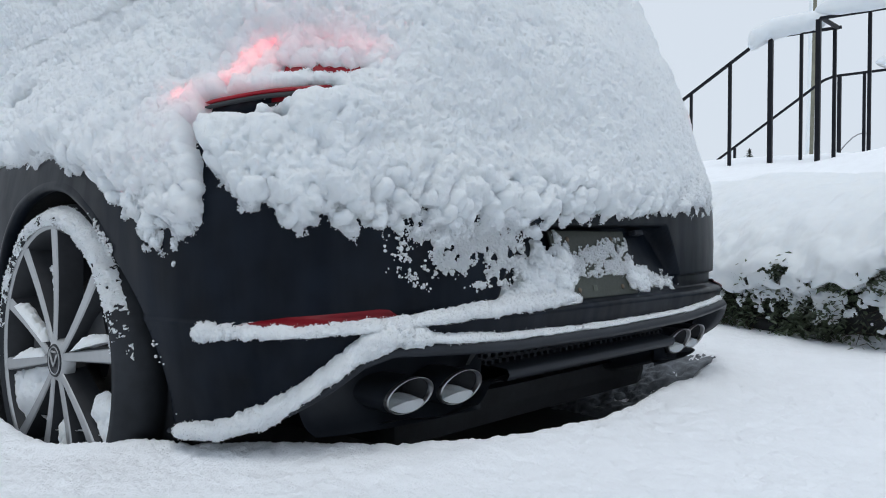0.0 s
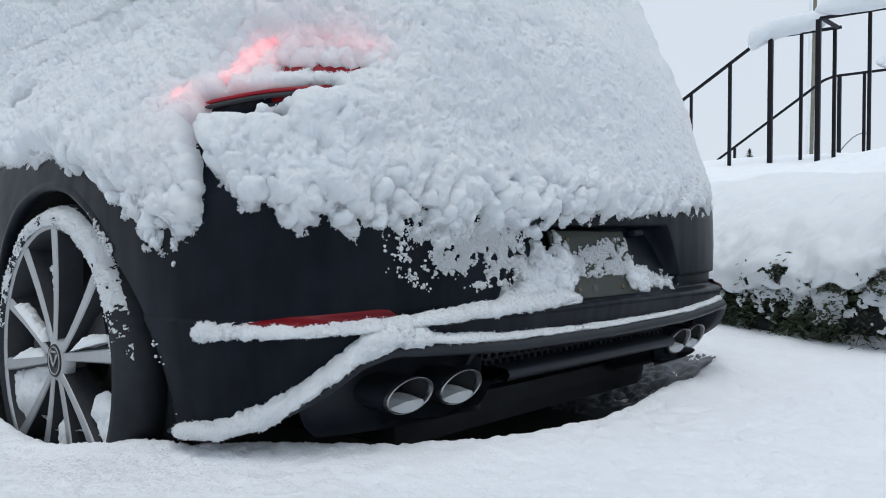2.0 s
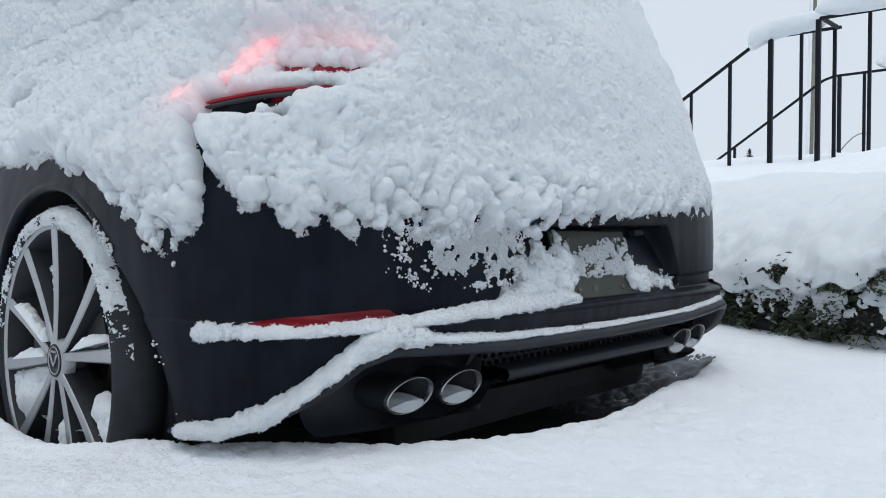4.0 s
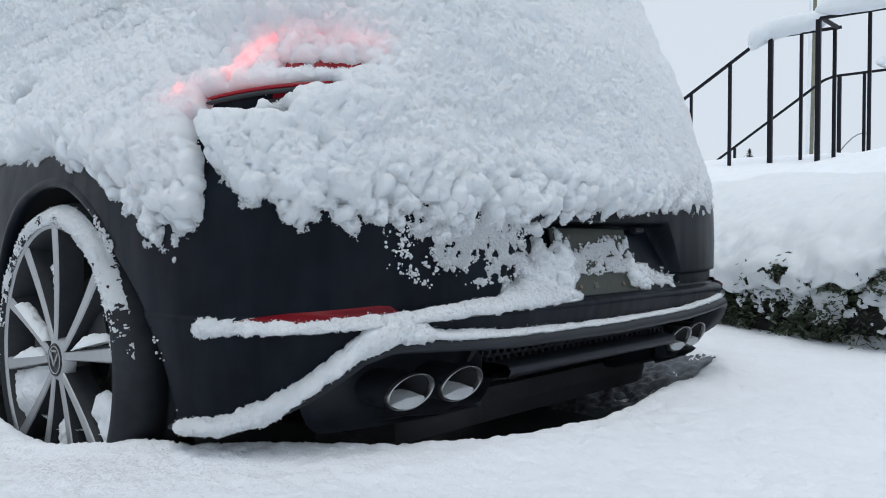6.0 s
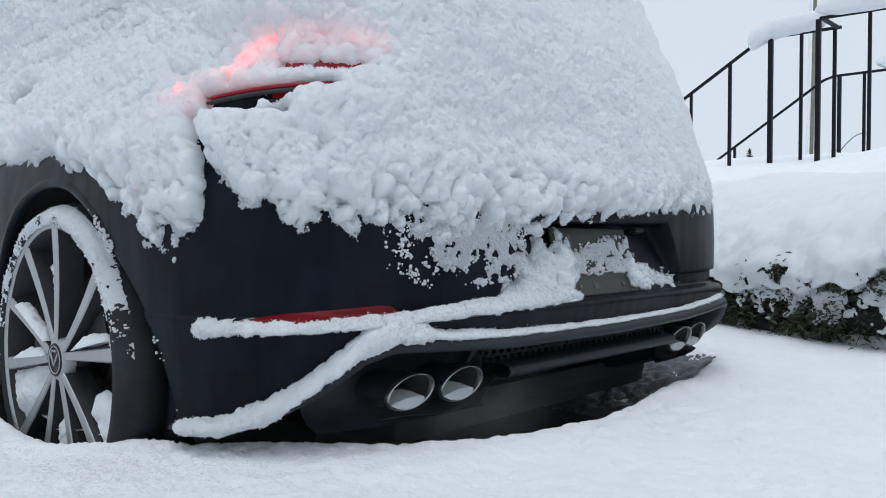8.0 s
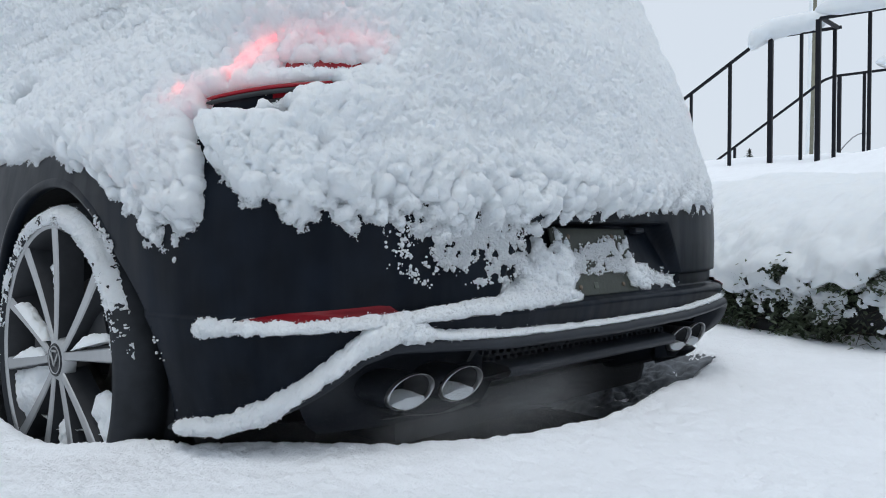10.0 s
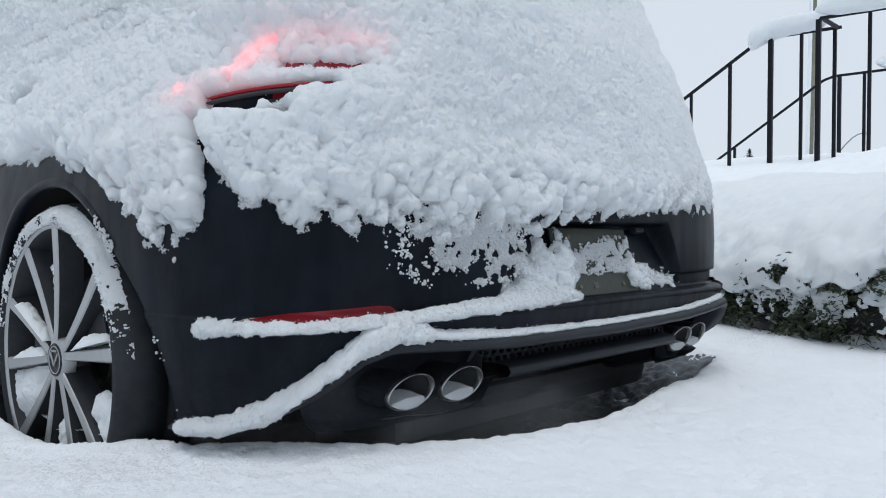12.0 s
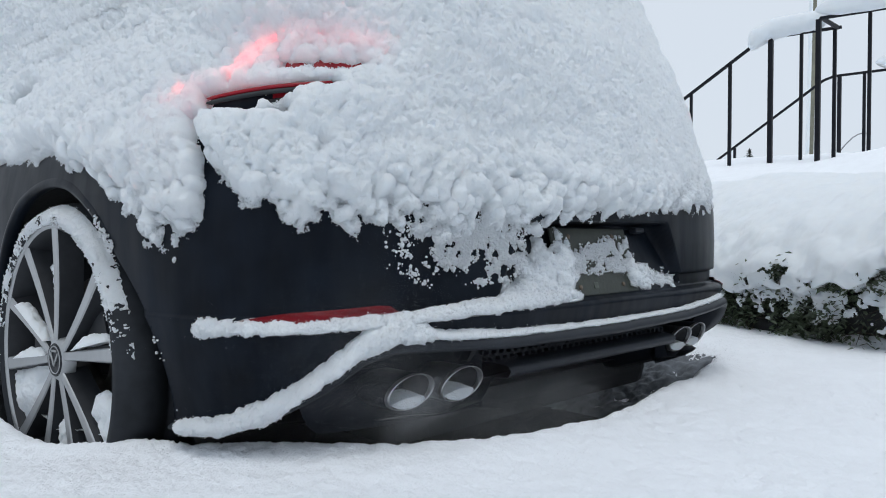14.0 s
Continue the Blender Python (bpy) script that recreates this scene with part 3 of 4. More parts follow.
def wheel_house(cx, cy):
    """Dark liner inside the arch and the lip round it."""
    an = np.linspace(radians(-112), radians(112), 60)
    s = math.copysign(1, cx)
    full = an
    for nm, prof, mat in (("arch_liner", [(-.008, ARCH), (-.02, ARCH + .012), (-.26, ARCH + .01), (-.27, .05)], LINER),
                          ("arch_lip", [(-.022, ARCH - .001), (-.006, ARCH - .004), (.001, ARCH - .001), (.003, ARCH + .006), (.0, ARCH + .016)], PAINT)):
        an = full if nm == "arch_liner" else np.linspace(radians(-48), radians(100), 60)
        wide = arch_radius(np.sin(an), np.cos(an)) - ARCH
        g = np.stack([np.stack([s * (.889 + o) * np.ones(60), cy + (r + wide * (r > .2)) * np.sin(an), WHEEL[2] + (r + wide * (r > .2)) * np.cos(an)], -1) for o, r in prof])
        g[..., 0] = s * (np.abs(g[..., 0]) - .889) + car_flank(g[..., 1], g[..., 2]) * s
        sheet(nm, g, mat, car)


def car_flank(y, z):
    """Half width of the skin at y, z on the flank."""
    tt = np.linspace(.4, 1.6, 200)
    out = np.empty(y.shape)
    for i in np.ndindex(y.shape):
        c = car_skin(tt, np.full(200, z[i]))
        out[i] = np.interp(y[i], c[:, 1], c[:, 0])
    return out


for cy in (WHEEL[1], WHEEL[1] + 2.63):
    for cx in (-1, 1):
        wheel_house(cx, cy)


# ---- snow on the car ----
EDGE_T = (-2, -1.3, -1.04, -1.0, -.913, -.818, -.766, -.738, -.698, -.662, -.63, -.597, -.588, -.576, -.537, -.50, -.478, -.442, -.391, -.379, -.318, -.21, -.176, -.133, -.017, .125, .24, .37, .6, 1, 2)
EDGE_Z = (.74, .73, .726, .734, .714, .684, .655, .61, .566, .548, .571, .585, .655, .668, .619, .598, .580, .592, .595, .592, .588, .586, .598, .612, .615, .627, .629, .638, .65, .72, .74)
NOTCHES = ((-.604, .783, -.462, .810, .0105, 3.2), (-.61, .756, -.51, .766, .020, .5), (-.606, .745, -.588, .70, .009, 2.6), (-.590, .70, -.584, .655, .011, 2.6),
           (-1.062, .875, -1.05, .880, .016, 3.0), (-.53, .848, -.43, .856, .010, .6), (-.585, .815, -.568, .798, .008, .6))


def snow_field(T, Z):
    """How deep the snow lies on the car's skin, and how far it is heaped into clumps of four sizes."""
    s = T * 1.42
    shift = .014 * waves(s, Z, .030, 26) + .008 * waves(s, Z, .013, 27)
    crumble = np.maximum(np.exp(-((T + .27) / .17) ** 4), np.exp(-((T + .68) / .075) ** 4))       # where the edge breaks up slowly
    e = (Z - np.interp(T + shift, EDGE_T, EDGE_Z) + .002 + .006 * crumble) / (.050 + .055 * crumble)
    e = e + .32 * waves(s, Z, .024, 21) + .40 * waves(s, Z, .011, 22) + .30 * waves(s, Z, .006, 25)
    e = np.clip(e, -2.2, 1)
    speck = np.exp(-(((T + .250) / .085) ** 2 + ((Z - .545) / .042) ** 4))
    e = np.maximum(e, -.34 * speck - 2.2 * (1 - speck))
    ledge = np.exp(-(((T + .265) / .04) ** 4 + ((Z - .483) / .010) ** 4))
    e = np.maximum(e, .25 * ledge - 2.2 * (1 - ledge))
    Tn, Zn = T + .006 * waves(s, Z, .016, 46) + .003 * waves(s, Z, .007, 47), Z + .0028 * waves(s, Z, .012, 48)
    for t0, z0, t1, z1, wd, deep in NOTCHES:
        k = np.clip(((Tn - t0) * (t1 - t0) * 2 + (Zn - z0) * (z1 - z0)) / ((t1 - t0) ** 2 * 2 + (z1 - z0) ** 2), 0, 1)
        d2 = ((Tn - t0 - k * (t1 - t0)) * 1.42) ** 2 + (Zn - z0 - k * (z1 - z0)) ** 2
        e = e - deep * np.exp(-d2 / wd ** 2)
    bare = np.exp(-(((T + .545) / .055) ** 4 + ((Z - .760) / .018) ** 4))       # half bare under the lamp
    e = e - bare * (.85 + .9 * waves(s, Z, .008, 29) + .8 * waves(s, Z, .017, 30))
    lamp = np.exp(-(((T + .525) / .125) ** 4 + ((Z - .855) / .065) ** 4))      # thin and crumbly where the lamps warm it
    e = e - lamp * (.50 + .24 * waves(s, Z, .010, 55) + .22 * waves(s, Z, .006, 56)) * step(.802, .835, Z)
    high = step(.62, .95, Z)
    thin = 1 - .72 * step(.05, .34, T) * step(1.35, 1.0, Z)
    calm = 1 - .42 * step(.64, .74, Z) * step(-.50, -.36, T)
    cover = step(-.2, 1, e)
    base = .026 * e + cover * (.014 * high + .012 * waves(s, Z, .16, 71))
    base = base * thin * (1 - .30 * lamp * cover) - .0125 + .013 * step(.1, .35, T) * step(.66, .74, Z)
    soft = (.45 + .55 * thin) * (1 - .30 * lamp * cover)
    return base, soft * calm * cover, soft * calm * (.15 + .85 * cover), soft * (.5 + .5 * calm) * (.40 + .60 * cover), soft * (.5 + .5 * calm)


def clumped(g, n, base, steps):
    """Raises the points g by base along n, then heaps clumps on them, size by size, each along the surface of the last."""
    p = g + n * base[..., None]
    for cell, tall, seed in steps:
        k = normals(p)
        k = k * np.where((k * n).sum(-1, keepdims=True) < 0, -1, 1) * .3 + n * .7
        k[..., 2] += .12
        p = p + k * (tall * puffs(p, cell, seed))[..., None]
        for i in range(int(cell / .0128)):          # the hollows between clumps settle
            q = p.copy()
            q[1:-1] = .5 * p[1:-1] + .25 * (p[:-2] + p[2:])
            p = q.copy()
            p[:, 1:-1] = .5 * q[:, 1:-1] + .25 * (q[:, :-2] + q[:, 2:])
    return p, ((p - g) * n).sum(-1)


def snow_cover():
    blanket = new("snow_blanket")
    tagged(blanket, "thick clumpy wet snow clinging to the car", "snow", kind="stuff")
    prof = car_skin(np.zeros(900), np.linspace(.455, 1.30, 900))
    arc = np.concatenate([[0], np.cumsum(np.linalg.norm(np.diff(prof, axis=0), axis=1))])
    def lay(t, rows, nm):
        z = np.interp(np.linspace(0, arc[-1], rows), arc, prof[:, 2])
        T, Z = np.meshgrid(t, z)
        g = car_skin(T, Z)
        n = normals(g)
        mid = np.array([0, 2.0, .6])
        n = n * np.where(((g - mid) * n).sum(-1, keepdims=True) < 0, -1, 1)
        base, big, mid, fine, small = snow_field(T, Z)
        p, th = clumped(g, n, base, ((.085, .022 * big, 1), (.045, .0090 * mid, 2), (.0250, .0092 * fine, 3), (.0130, .0082 * small, 4), (.0072, .0054 * small, 5)))
        sheet(nm, p, SNOW, blanket, keep=th > -.001)
        return p, th, T, Z
    # even steps round the rear, finer on the near corner
    tt = np.linspace(-1.14, .50, 3000)
    ring = car_skin(tt, .80)
    run = np.concatenate([[0], np.cumsum(np.linalg.norm(np.diff(ring, axis=0), axis=1) / np.interp(ring[1:, 0], (-.5, .4), (.0019, .0029)))])
    p, th, T, Z = lay(np.interp(np.arange(0, run[-1]), run, tt), 470, "rear_snow")
    seen = (th > -.002) * step(1.3, 1.0, Z)
    fringe = seen * np.exp(-((th - .002) / .008) ** 2)
    speck = np.exp(-(((T + .265) / .085) ** 4 + ((Z - .54) / .05) ** 4)) * step(-.15, .5, waves(T * 1.42, Z, .018, 35) + .6 * waves(T * 1.42, Z, .007, 36) + (Z - .525) * 10)
    on_skin = car_skin(T, Z) + np.array([0, -.001, 0])
    sprinkle("snow_grain", on_skin, speck * (th < .001), 3600, .0010, .0050, blanket, 209, level=2)
    sprinkle("snow_grain", p, fringe, 20000, .0007, .0030, blanket, 201)
    # crumbs along the edge of the near rear arch
    an, k = np.meshgrid(np.linspace(.45, 1.75, 300), np.linspace(-.004, .010, 4))
    r = arch_radius(-np.sin(an), np.cos(an)) + k
    y, z = WHEEL[1] - r * np.sin(an), WHEEL[2] + r * np.cos(an)
    sprinkle("snow_grain", np.stack([-car_flank(y, z) - .002, y, z], -1), step(.1, .6, waves(an, 0 * an, .16, 57) + .5 * waves(an, k, .03, 58)), 130, .0012, .0048, blanket, 211, level=2)
    lay(np.linspace(-2, -1.14, 90), 110, "flank_snow")
    lay(np.linspace(.50, 2, 140), 110, "flank_snow")
    prof = car_skin(np.zeros(400), np.linspace(1.30, 1.462, 400))
    arc = np.concatenate([[0], np.cumsum(np.linalg.norm(np.diff(prof, axis=0), axis=1))])
    lay(np.linspace(-2, 2, 420), 90, "roof_snow")
    return blanket


def snow_strip(name, t0, t1, height, out, up, seed, label):
    """A ridge of snow lying along a ledge of the bumper; height: (t, half height, depth) rows."""
    hs = np.array(height)
    t = np.linspace(t0, t1, int(abs(t1 - t0) * 1.42 / .0022))
    zc = up(t)
    c = car_skin(t, zc)
    n = normals(car_skin(*np.meshgrid(t, np.array([.35, .36]))))[0]
    n = n * np.where((n * (c - np.array([0, 2, .35]))).sum(-1, keepdims=True) < 0, -1, 1)
    hh, dd = np.interp(t, hs[:, 0], hs[:, 1]), np.interp(t, hs[:, 0], hs[:, 2])
    an = np.linspace(-.75 * np.pi, .85 * np.pi, 48)[:, None]
    u, v = np.broadcast_arrays(t[None] * 1.42, an * .02)
    end = np.minimum(1, np.minimum(t - min(t0, t1), max(t0, t1) - t) / .012)[None] ** .5
    grow = (.78 + .22 * waves(u, v, .05, seed + 4) + .12 * waves(u, v, .02, seed + 5)) * end
    g = c[None] + n[None] * (out + dd[None] * np.cos(an) * grow)[..., None]
    g = g + np.stack([0 * u, 0 * u, hh[None] * np.sin(an) * grow + hh[None] * .6], -1)
    around = n[None] * np.cos(an)[..., None] + np.stack([0 * u, 0 * u, np.sin(an) + 0 * u], -1)
    k = np.clip(hh / .007, .35, 1.3)[None] * end
    g, _ = clumped(g, around, 0 * u, ((.020, .0042 * k, seed), (.0095, .0040 * k, seed + 1), (.0055, .0030 * k, seed + 2)))
    thing = tagged(sheet(name, g, SNOW, None), label, "snow", kind="stuff")
    sprinkle("snow_grain", g, np.ones(g.shape[:2]) * (hh[None] + .003) * np.sin(np.linspace(.1, 3.0, 48))[:, None], 5200, .0006, .0019, thing, seed)
    return thing


def plate_snow():
    """Snow caught in the plate's hollow, heaped at its sides and speckled across the plate."""
    X, Z = np.meshgrid(np.linspace(-.36, .40, 380), np.linspace(.434, .60, 100))
    T = np.interp(X, car_skin(np.linspace(-.4, .4, 400), .5)[:, 0], np.linspace(-.4, .4, 400))
    g = recess(T, Z, car_skin(T, Z))
    top = np.interp(X, (-.36, -.30, -.20, -.165, -.14, -.06, .0, .06, .13, .17, .27, .33, .40), (.452, .475, .535, .575, .55, .565, .565, .55, .53, .525, .47, .455, .44))
    low = np.interp(X, (-.36, -.13, -.10, -.05, .0, .06, .13, .14, .40), (.43, .43, .47, .475, .47, .475, .47, .45, .45))
    e = np.minimum((top - Z) / .035, (Z - low) / .012)
    e = np.clip(e + .9 * waves(X, Z, .022, 81) + .6 * waves(X, Z, .009, 86), -2, 1)
    on_plate = step(-.135, -.04, X + .02 * waves(X, Z, .02, 87)) * step(.15, .12, X)
    away = np.zeros(g.shape) + np.array([0, -1.0, 0])
    g = g + away * (.001 + .016 * step(-.16, -.13, X) * step(.18, .155, X))[..., None]
    p, th = clumped(g, away, .009 * e - .0085 - .012 * on_plate, ((.026, .012 * step(-.8, 1, e) * (1 - on_plate), 5), (.0125, .0075 + 0 * e, 6), (.0065, .0042 + 0 * e, 7)))
    thing = tagged(sheet("plate_snow", p, SNOW, None, keep=th > -.0005), "crusty snow stuck over the number plate", "snow", kind="stuff")
    sprinkle("snow_grain", p, (th > -.003) * np.exp(-(th / .006) ** 2), 5000, .0007, .0030, thing, 205)
    lx, lz = np.meshgrid(np.linspace(-.13, .15, 140), np.linspace(-.06, .06, 60))
    dust = step(-.030, -.012, lz) * step(.052, .02, lz - .2 * lx) * step(-.5, .5, waves(lx, lz, .011, 84) + .7 * waves(lx, lz, .03, 85) - 2 * lx)
    on_plate = np.stack([lx + .015, .068 + .292 * lz - .006, .512 + .956 * lz], -1)
    sprinkle("snow_grain", on_plate, dust, 3000, .0012, .0048, thing, 206, level=2)


snow_things = [snow_cover()]
snow_things.append(snow_strip("ledge_snow", -.632, -.05, ((-.632, .0085, .012), (-.56, .0068, .015), (-.51, .0050, .014), (-.4, .0046, .013), (-.30, .0055, .015), (-.24, .0075, .018), (-.2, .010, .020), (-.1, .010, .020), (-.06, .006, .010), (.11, .001, .004)), .0,
                              lambda t: np.interp(t, (-.63, -.55, -.42, -.24, -.05), (.414, .420, .427, .437, .439)), 91, "ridge of snow along the bumper ledge"))
snow_things.append(snow_strip("lip_snow", -.648, .40, ((-.655, .006, .010), (-.58, .0115, .018), (-.53, .0165, .022), (-.49, .0100, .017), (-.45, .011, .018), (-.425, .020, .021), (-.385, .019, .021), (-.345, .0050, .013), (-.2, .0030, .009), (.1, .0022, .007), (.40, .0022, .007)), .008,
                              lambda t: lip_height(t) + .002 - .007 * step(-.45, -.52, t), 101, "ridge of snow along the lower bumper lip"))
plate_snow()
snow_things.append(bpy.data.objects["plate_snow"])


def wheel_snow():
    """Snow packed on the tyre's shoulder, on the spokes and in the rim."""
    th_, r = np.meshgrid(np.linspace(radians(-100), radians(84), 480), np.linspace(.274, .314, 40))
    u = th_ * .29
    e = .5 * waves(u, r, .05, 111) + .35 * waves(u, r, .02, 112) + .62 * np.cos(th_ * .95 - .1) - .50 + .35 * step(.283, .300, r)
    h = .006 * np.clip(e, -1, 1) + .004 * lumps(u, r, .010, 113) + .003 * lumps(u, r, .005, 114) - .003
    face = np.interp(r, (.270, .286, .297, .306, .314), (.004, .012, .009, -.004, -.018))
    g = np.stack([-(face + h), -r * np.sin(th_), r * np.cos(th_)], -1)
    tyre_snow = sheet("snow_on_tyre", g, SNOW, wheels[0], "snow packed on the tyre wall", keep=h > 0)
    tyre_snow["kind"] = "stuff"
    sprinkle("snow_grain", g, (h > -.0008) * 1.0, 2500, .0008, .0026, wheels[0], 207)
    for a0, (k0, k1), thick in ((-68, (.15, .98), .013), (-98, (.15, .98), .011), (78, (.25, .99), .013)):
        a = radians(a0)
        rr = np.linspace(.03 + k0 * .21, .03 + k1 * .21, 40)
        cr = np.linspace(-1, 1, 12)[:, None]
        uu, vv = np.broadcast_arrays(rr[None], cr * .02)
        hump = thick * np.sqrt(np.clip(1 - cr ** 2, 0, 1)) * (.5 + .6 * lumps(uu + a0, vv, .016, 121) + .4 * waves(uu + a0, vv, .04, 122)) * np.minimum(1, np.minimum(rr - rr[0], rr[-1] - rr) / .03)[None] ** .6 * 1.5
        base_y, base_z = rr * math.sin(a), rr * math.cos(a)
        g = np.stack([.012 + .016 * cr + 0 * uu, -(base_y[None] + 0 * uu), base_z[None] + hump + .010 * abs(math.sin(a))], -1)
        sheet("snow_on_spoke", g, SNOW, wheels[0], "snow lying on a spoke")
    rr, w = np.meshgrid(np.linspace(.06, .205, 90), np.linspace(-1, 1, 30))
    a = radians(-17) + w * .16
    flat = np.stack([.027 + 0 * rr, -rr * np.sin(a), rr * np.cos(a)], -1)
    patch = .0035 * (.6 * waves(rr, w * .02, .03, 141) + .5 * waves(rr, w * .02, .012, 142) + .35 - .9 * w ** 4) - .003
    p, th = clumped(flat, np.zeros(flat.shape) + np.array([-1.0, 0, 0]), patch, ((.013, .005 + 0 * rr, 11), (.007, .003 + 0 * rr, 12)))
    sheet("snow_on_web", p, SNOW, wheels[0], "snow dusted between two spokes", keep=th > .001)
    for a0, a1, r0, r1, seed in ((226, 264, .105, .262, 151), (104, 127, .135, .262, 153), (170, 186, .085, .262, 155)):
        w, rr = np.meshgrid(np.linspace(-1, 1, 60), np.linspace(r0, r1, 60))
        inner = (rr - r0) / (r1 - r0)
        a = radians((a0 + a1) / 2) + w * radians((a1 - a0) / 2)
        flat = np.stack([.030 + 0 * rr, -rr * np.sin(a), rr * np.cos(a)], -1)
        body_ = .022 * (np.clip(1 - w ** 4, 0, 1) * np.minimum(1, inner * 3 + .1 * waves(rr, w * .05, .03, seed)) - .45) + .008 * waves(rr, w * .05, .035, seed + 1)
        p, th = clumped(flat, np.zeros(flat.shape) + np.array([-1.0, 0, 0]), body_, ((.030, .007 + 0 * rr, seed), (.012, .0045 + 0 * rr, seed + 1)))
        sheet("snow_in_rim", p, SNOW, wheels[0], "snow drifted between the spokes", keep=th > .001)
    th_, d = np.meshgrid(np.linspace(radians(112), radians(258), 160), np.linspace(0, 1, 20))
    deep = (.085 * np.sin(np.clip((th_ - radians(112)) / radians(146), 0, 1) * np.pi) + .02 * waves(th_, d, .3, 131) + .012 * lumps(th_ * .2, d * .1, .03, 132)) * (1 - .6 * d)
    r = .250 - np.maximum(deep, 0) - .035 * np.exp(-((th_ - radians(140)) / .28) ** 2) * (1 - .3 * d)
    sheet("snow_in_rim", np.stack([.012 + .15 * d, -r * np.sin(th_), r * np.cos(th_)], -1), SNOW, wheels[0], "snow drifted into the rim")


wheel_snow()


# ---- hedge and its snow ----
def at_hedge(a, q):
    return HEDGE_O[0] + a * HEDGE_E[0] + q * HEDGE_N[0], HEDGE_O[1] + a * HEDGE_E[1] + q * HEDGE_N[1]


def hedge():
    rng = np.random.default_rng(4)
    thing = new("hedge")
    tagged(thing, "low evergreen hedge, dark green, bowed under heavy snow", "hedge")
    # near-black backing sheet: the shade inside the hedge put into its colour
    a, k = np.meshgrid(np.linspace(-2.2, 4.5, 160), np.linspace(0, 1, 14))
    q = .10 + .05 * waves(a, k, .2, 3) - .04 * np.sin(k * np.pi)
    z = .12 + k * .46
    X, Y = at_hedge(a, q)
    sheet("shade_backing", np.stack([X, Y, z], -1), LINER, thing)
    verts, faces = [], []
    for i in range(420):
        a0, z0 = rng.uniform(-1.3, 1.8), rng.uniform(.14, .42)
        x0, y0 = at_hedge(a0, .10)
        x1, y1 = at_hedge(a0 + rng.normal(0, .10), rng.uniform(-.02, .06))
        v, f = tube([(x0, y0, z0), ((x0 + x1) / 2, (y0 + y1) / 2, z0 + rng.uniform(-.01, .06)), (x1, y1, z0 + rng.uniform(-.06, .08))], (.003, .002, .001), 4)
        b = len(verts)
        verts += list(v)
        faces += [tuple(b + t for t in g) for g in f]
    mesh_part("twigs", verts, faces, TWIG, thing)["kind"] = "stuff"
    verts, faces = [], []
    n = 24000
    for i in range(n):
        near = i < 21000
        a0 = rng.uniform(-1.0, 1.3) if near else rng.choice((rng.uniform(-2.2, -1.0), rng.uniform(1.3, 4.5)))
        z0 = .17 + .29 * rng.beta(1.3, 1.0)
        # bare woody stretches low down
        if z0 < .37 and (waves(np.array(a0), np.array(z0), .16, 15) > .6 + .9 * (z0 - .2) or (-.50 < a0 < -.2 and rng.random() < .85)):
            continue
        q0 = rng.normal(.02, .03) + .03 * math.sin(a0 * 11) * math.cos(z0 * 23)
        if near and i % 15 == 0:                     # sprays that stand out of the load
            c0 = ((-.02, .445), (.10, .43), (.30, .40), (-.32, .43), (.42, .42), (-.18, .40))[(i // 15) % 6]
            a0, z0, q0 = rng.normal(c0[0], .045), rng.normal(c0[1], .018), rng.uniform(-.075, -.02)
        x, y = at_hedge(a0, q0)
        s = rng.uniform(.008, .017)
        m = Matrix.LocRotScale((x, y, z0), Euler((rng.uniform(-.9, .9), rng.uniform(-.9, .9), rng.uniform(0, 6.3))), (s, s, s))
        b = len(verts)
        for p in ((-1, 0, 0), (-.2, .42, .12), (1, 0, -.1), (-.2, -.42, .12)):
            verts.append(m @ Vector(p))
        faces += [(b, b + 1, b + 2), (b, b + 2, b + 3)]
    mesh_part("leaves", verts, faces, LEAF, thing, shade=False)["kind"] = "stuff"


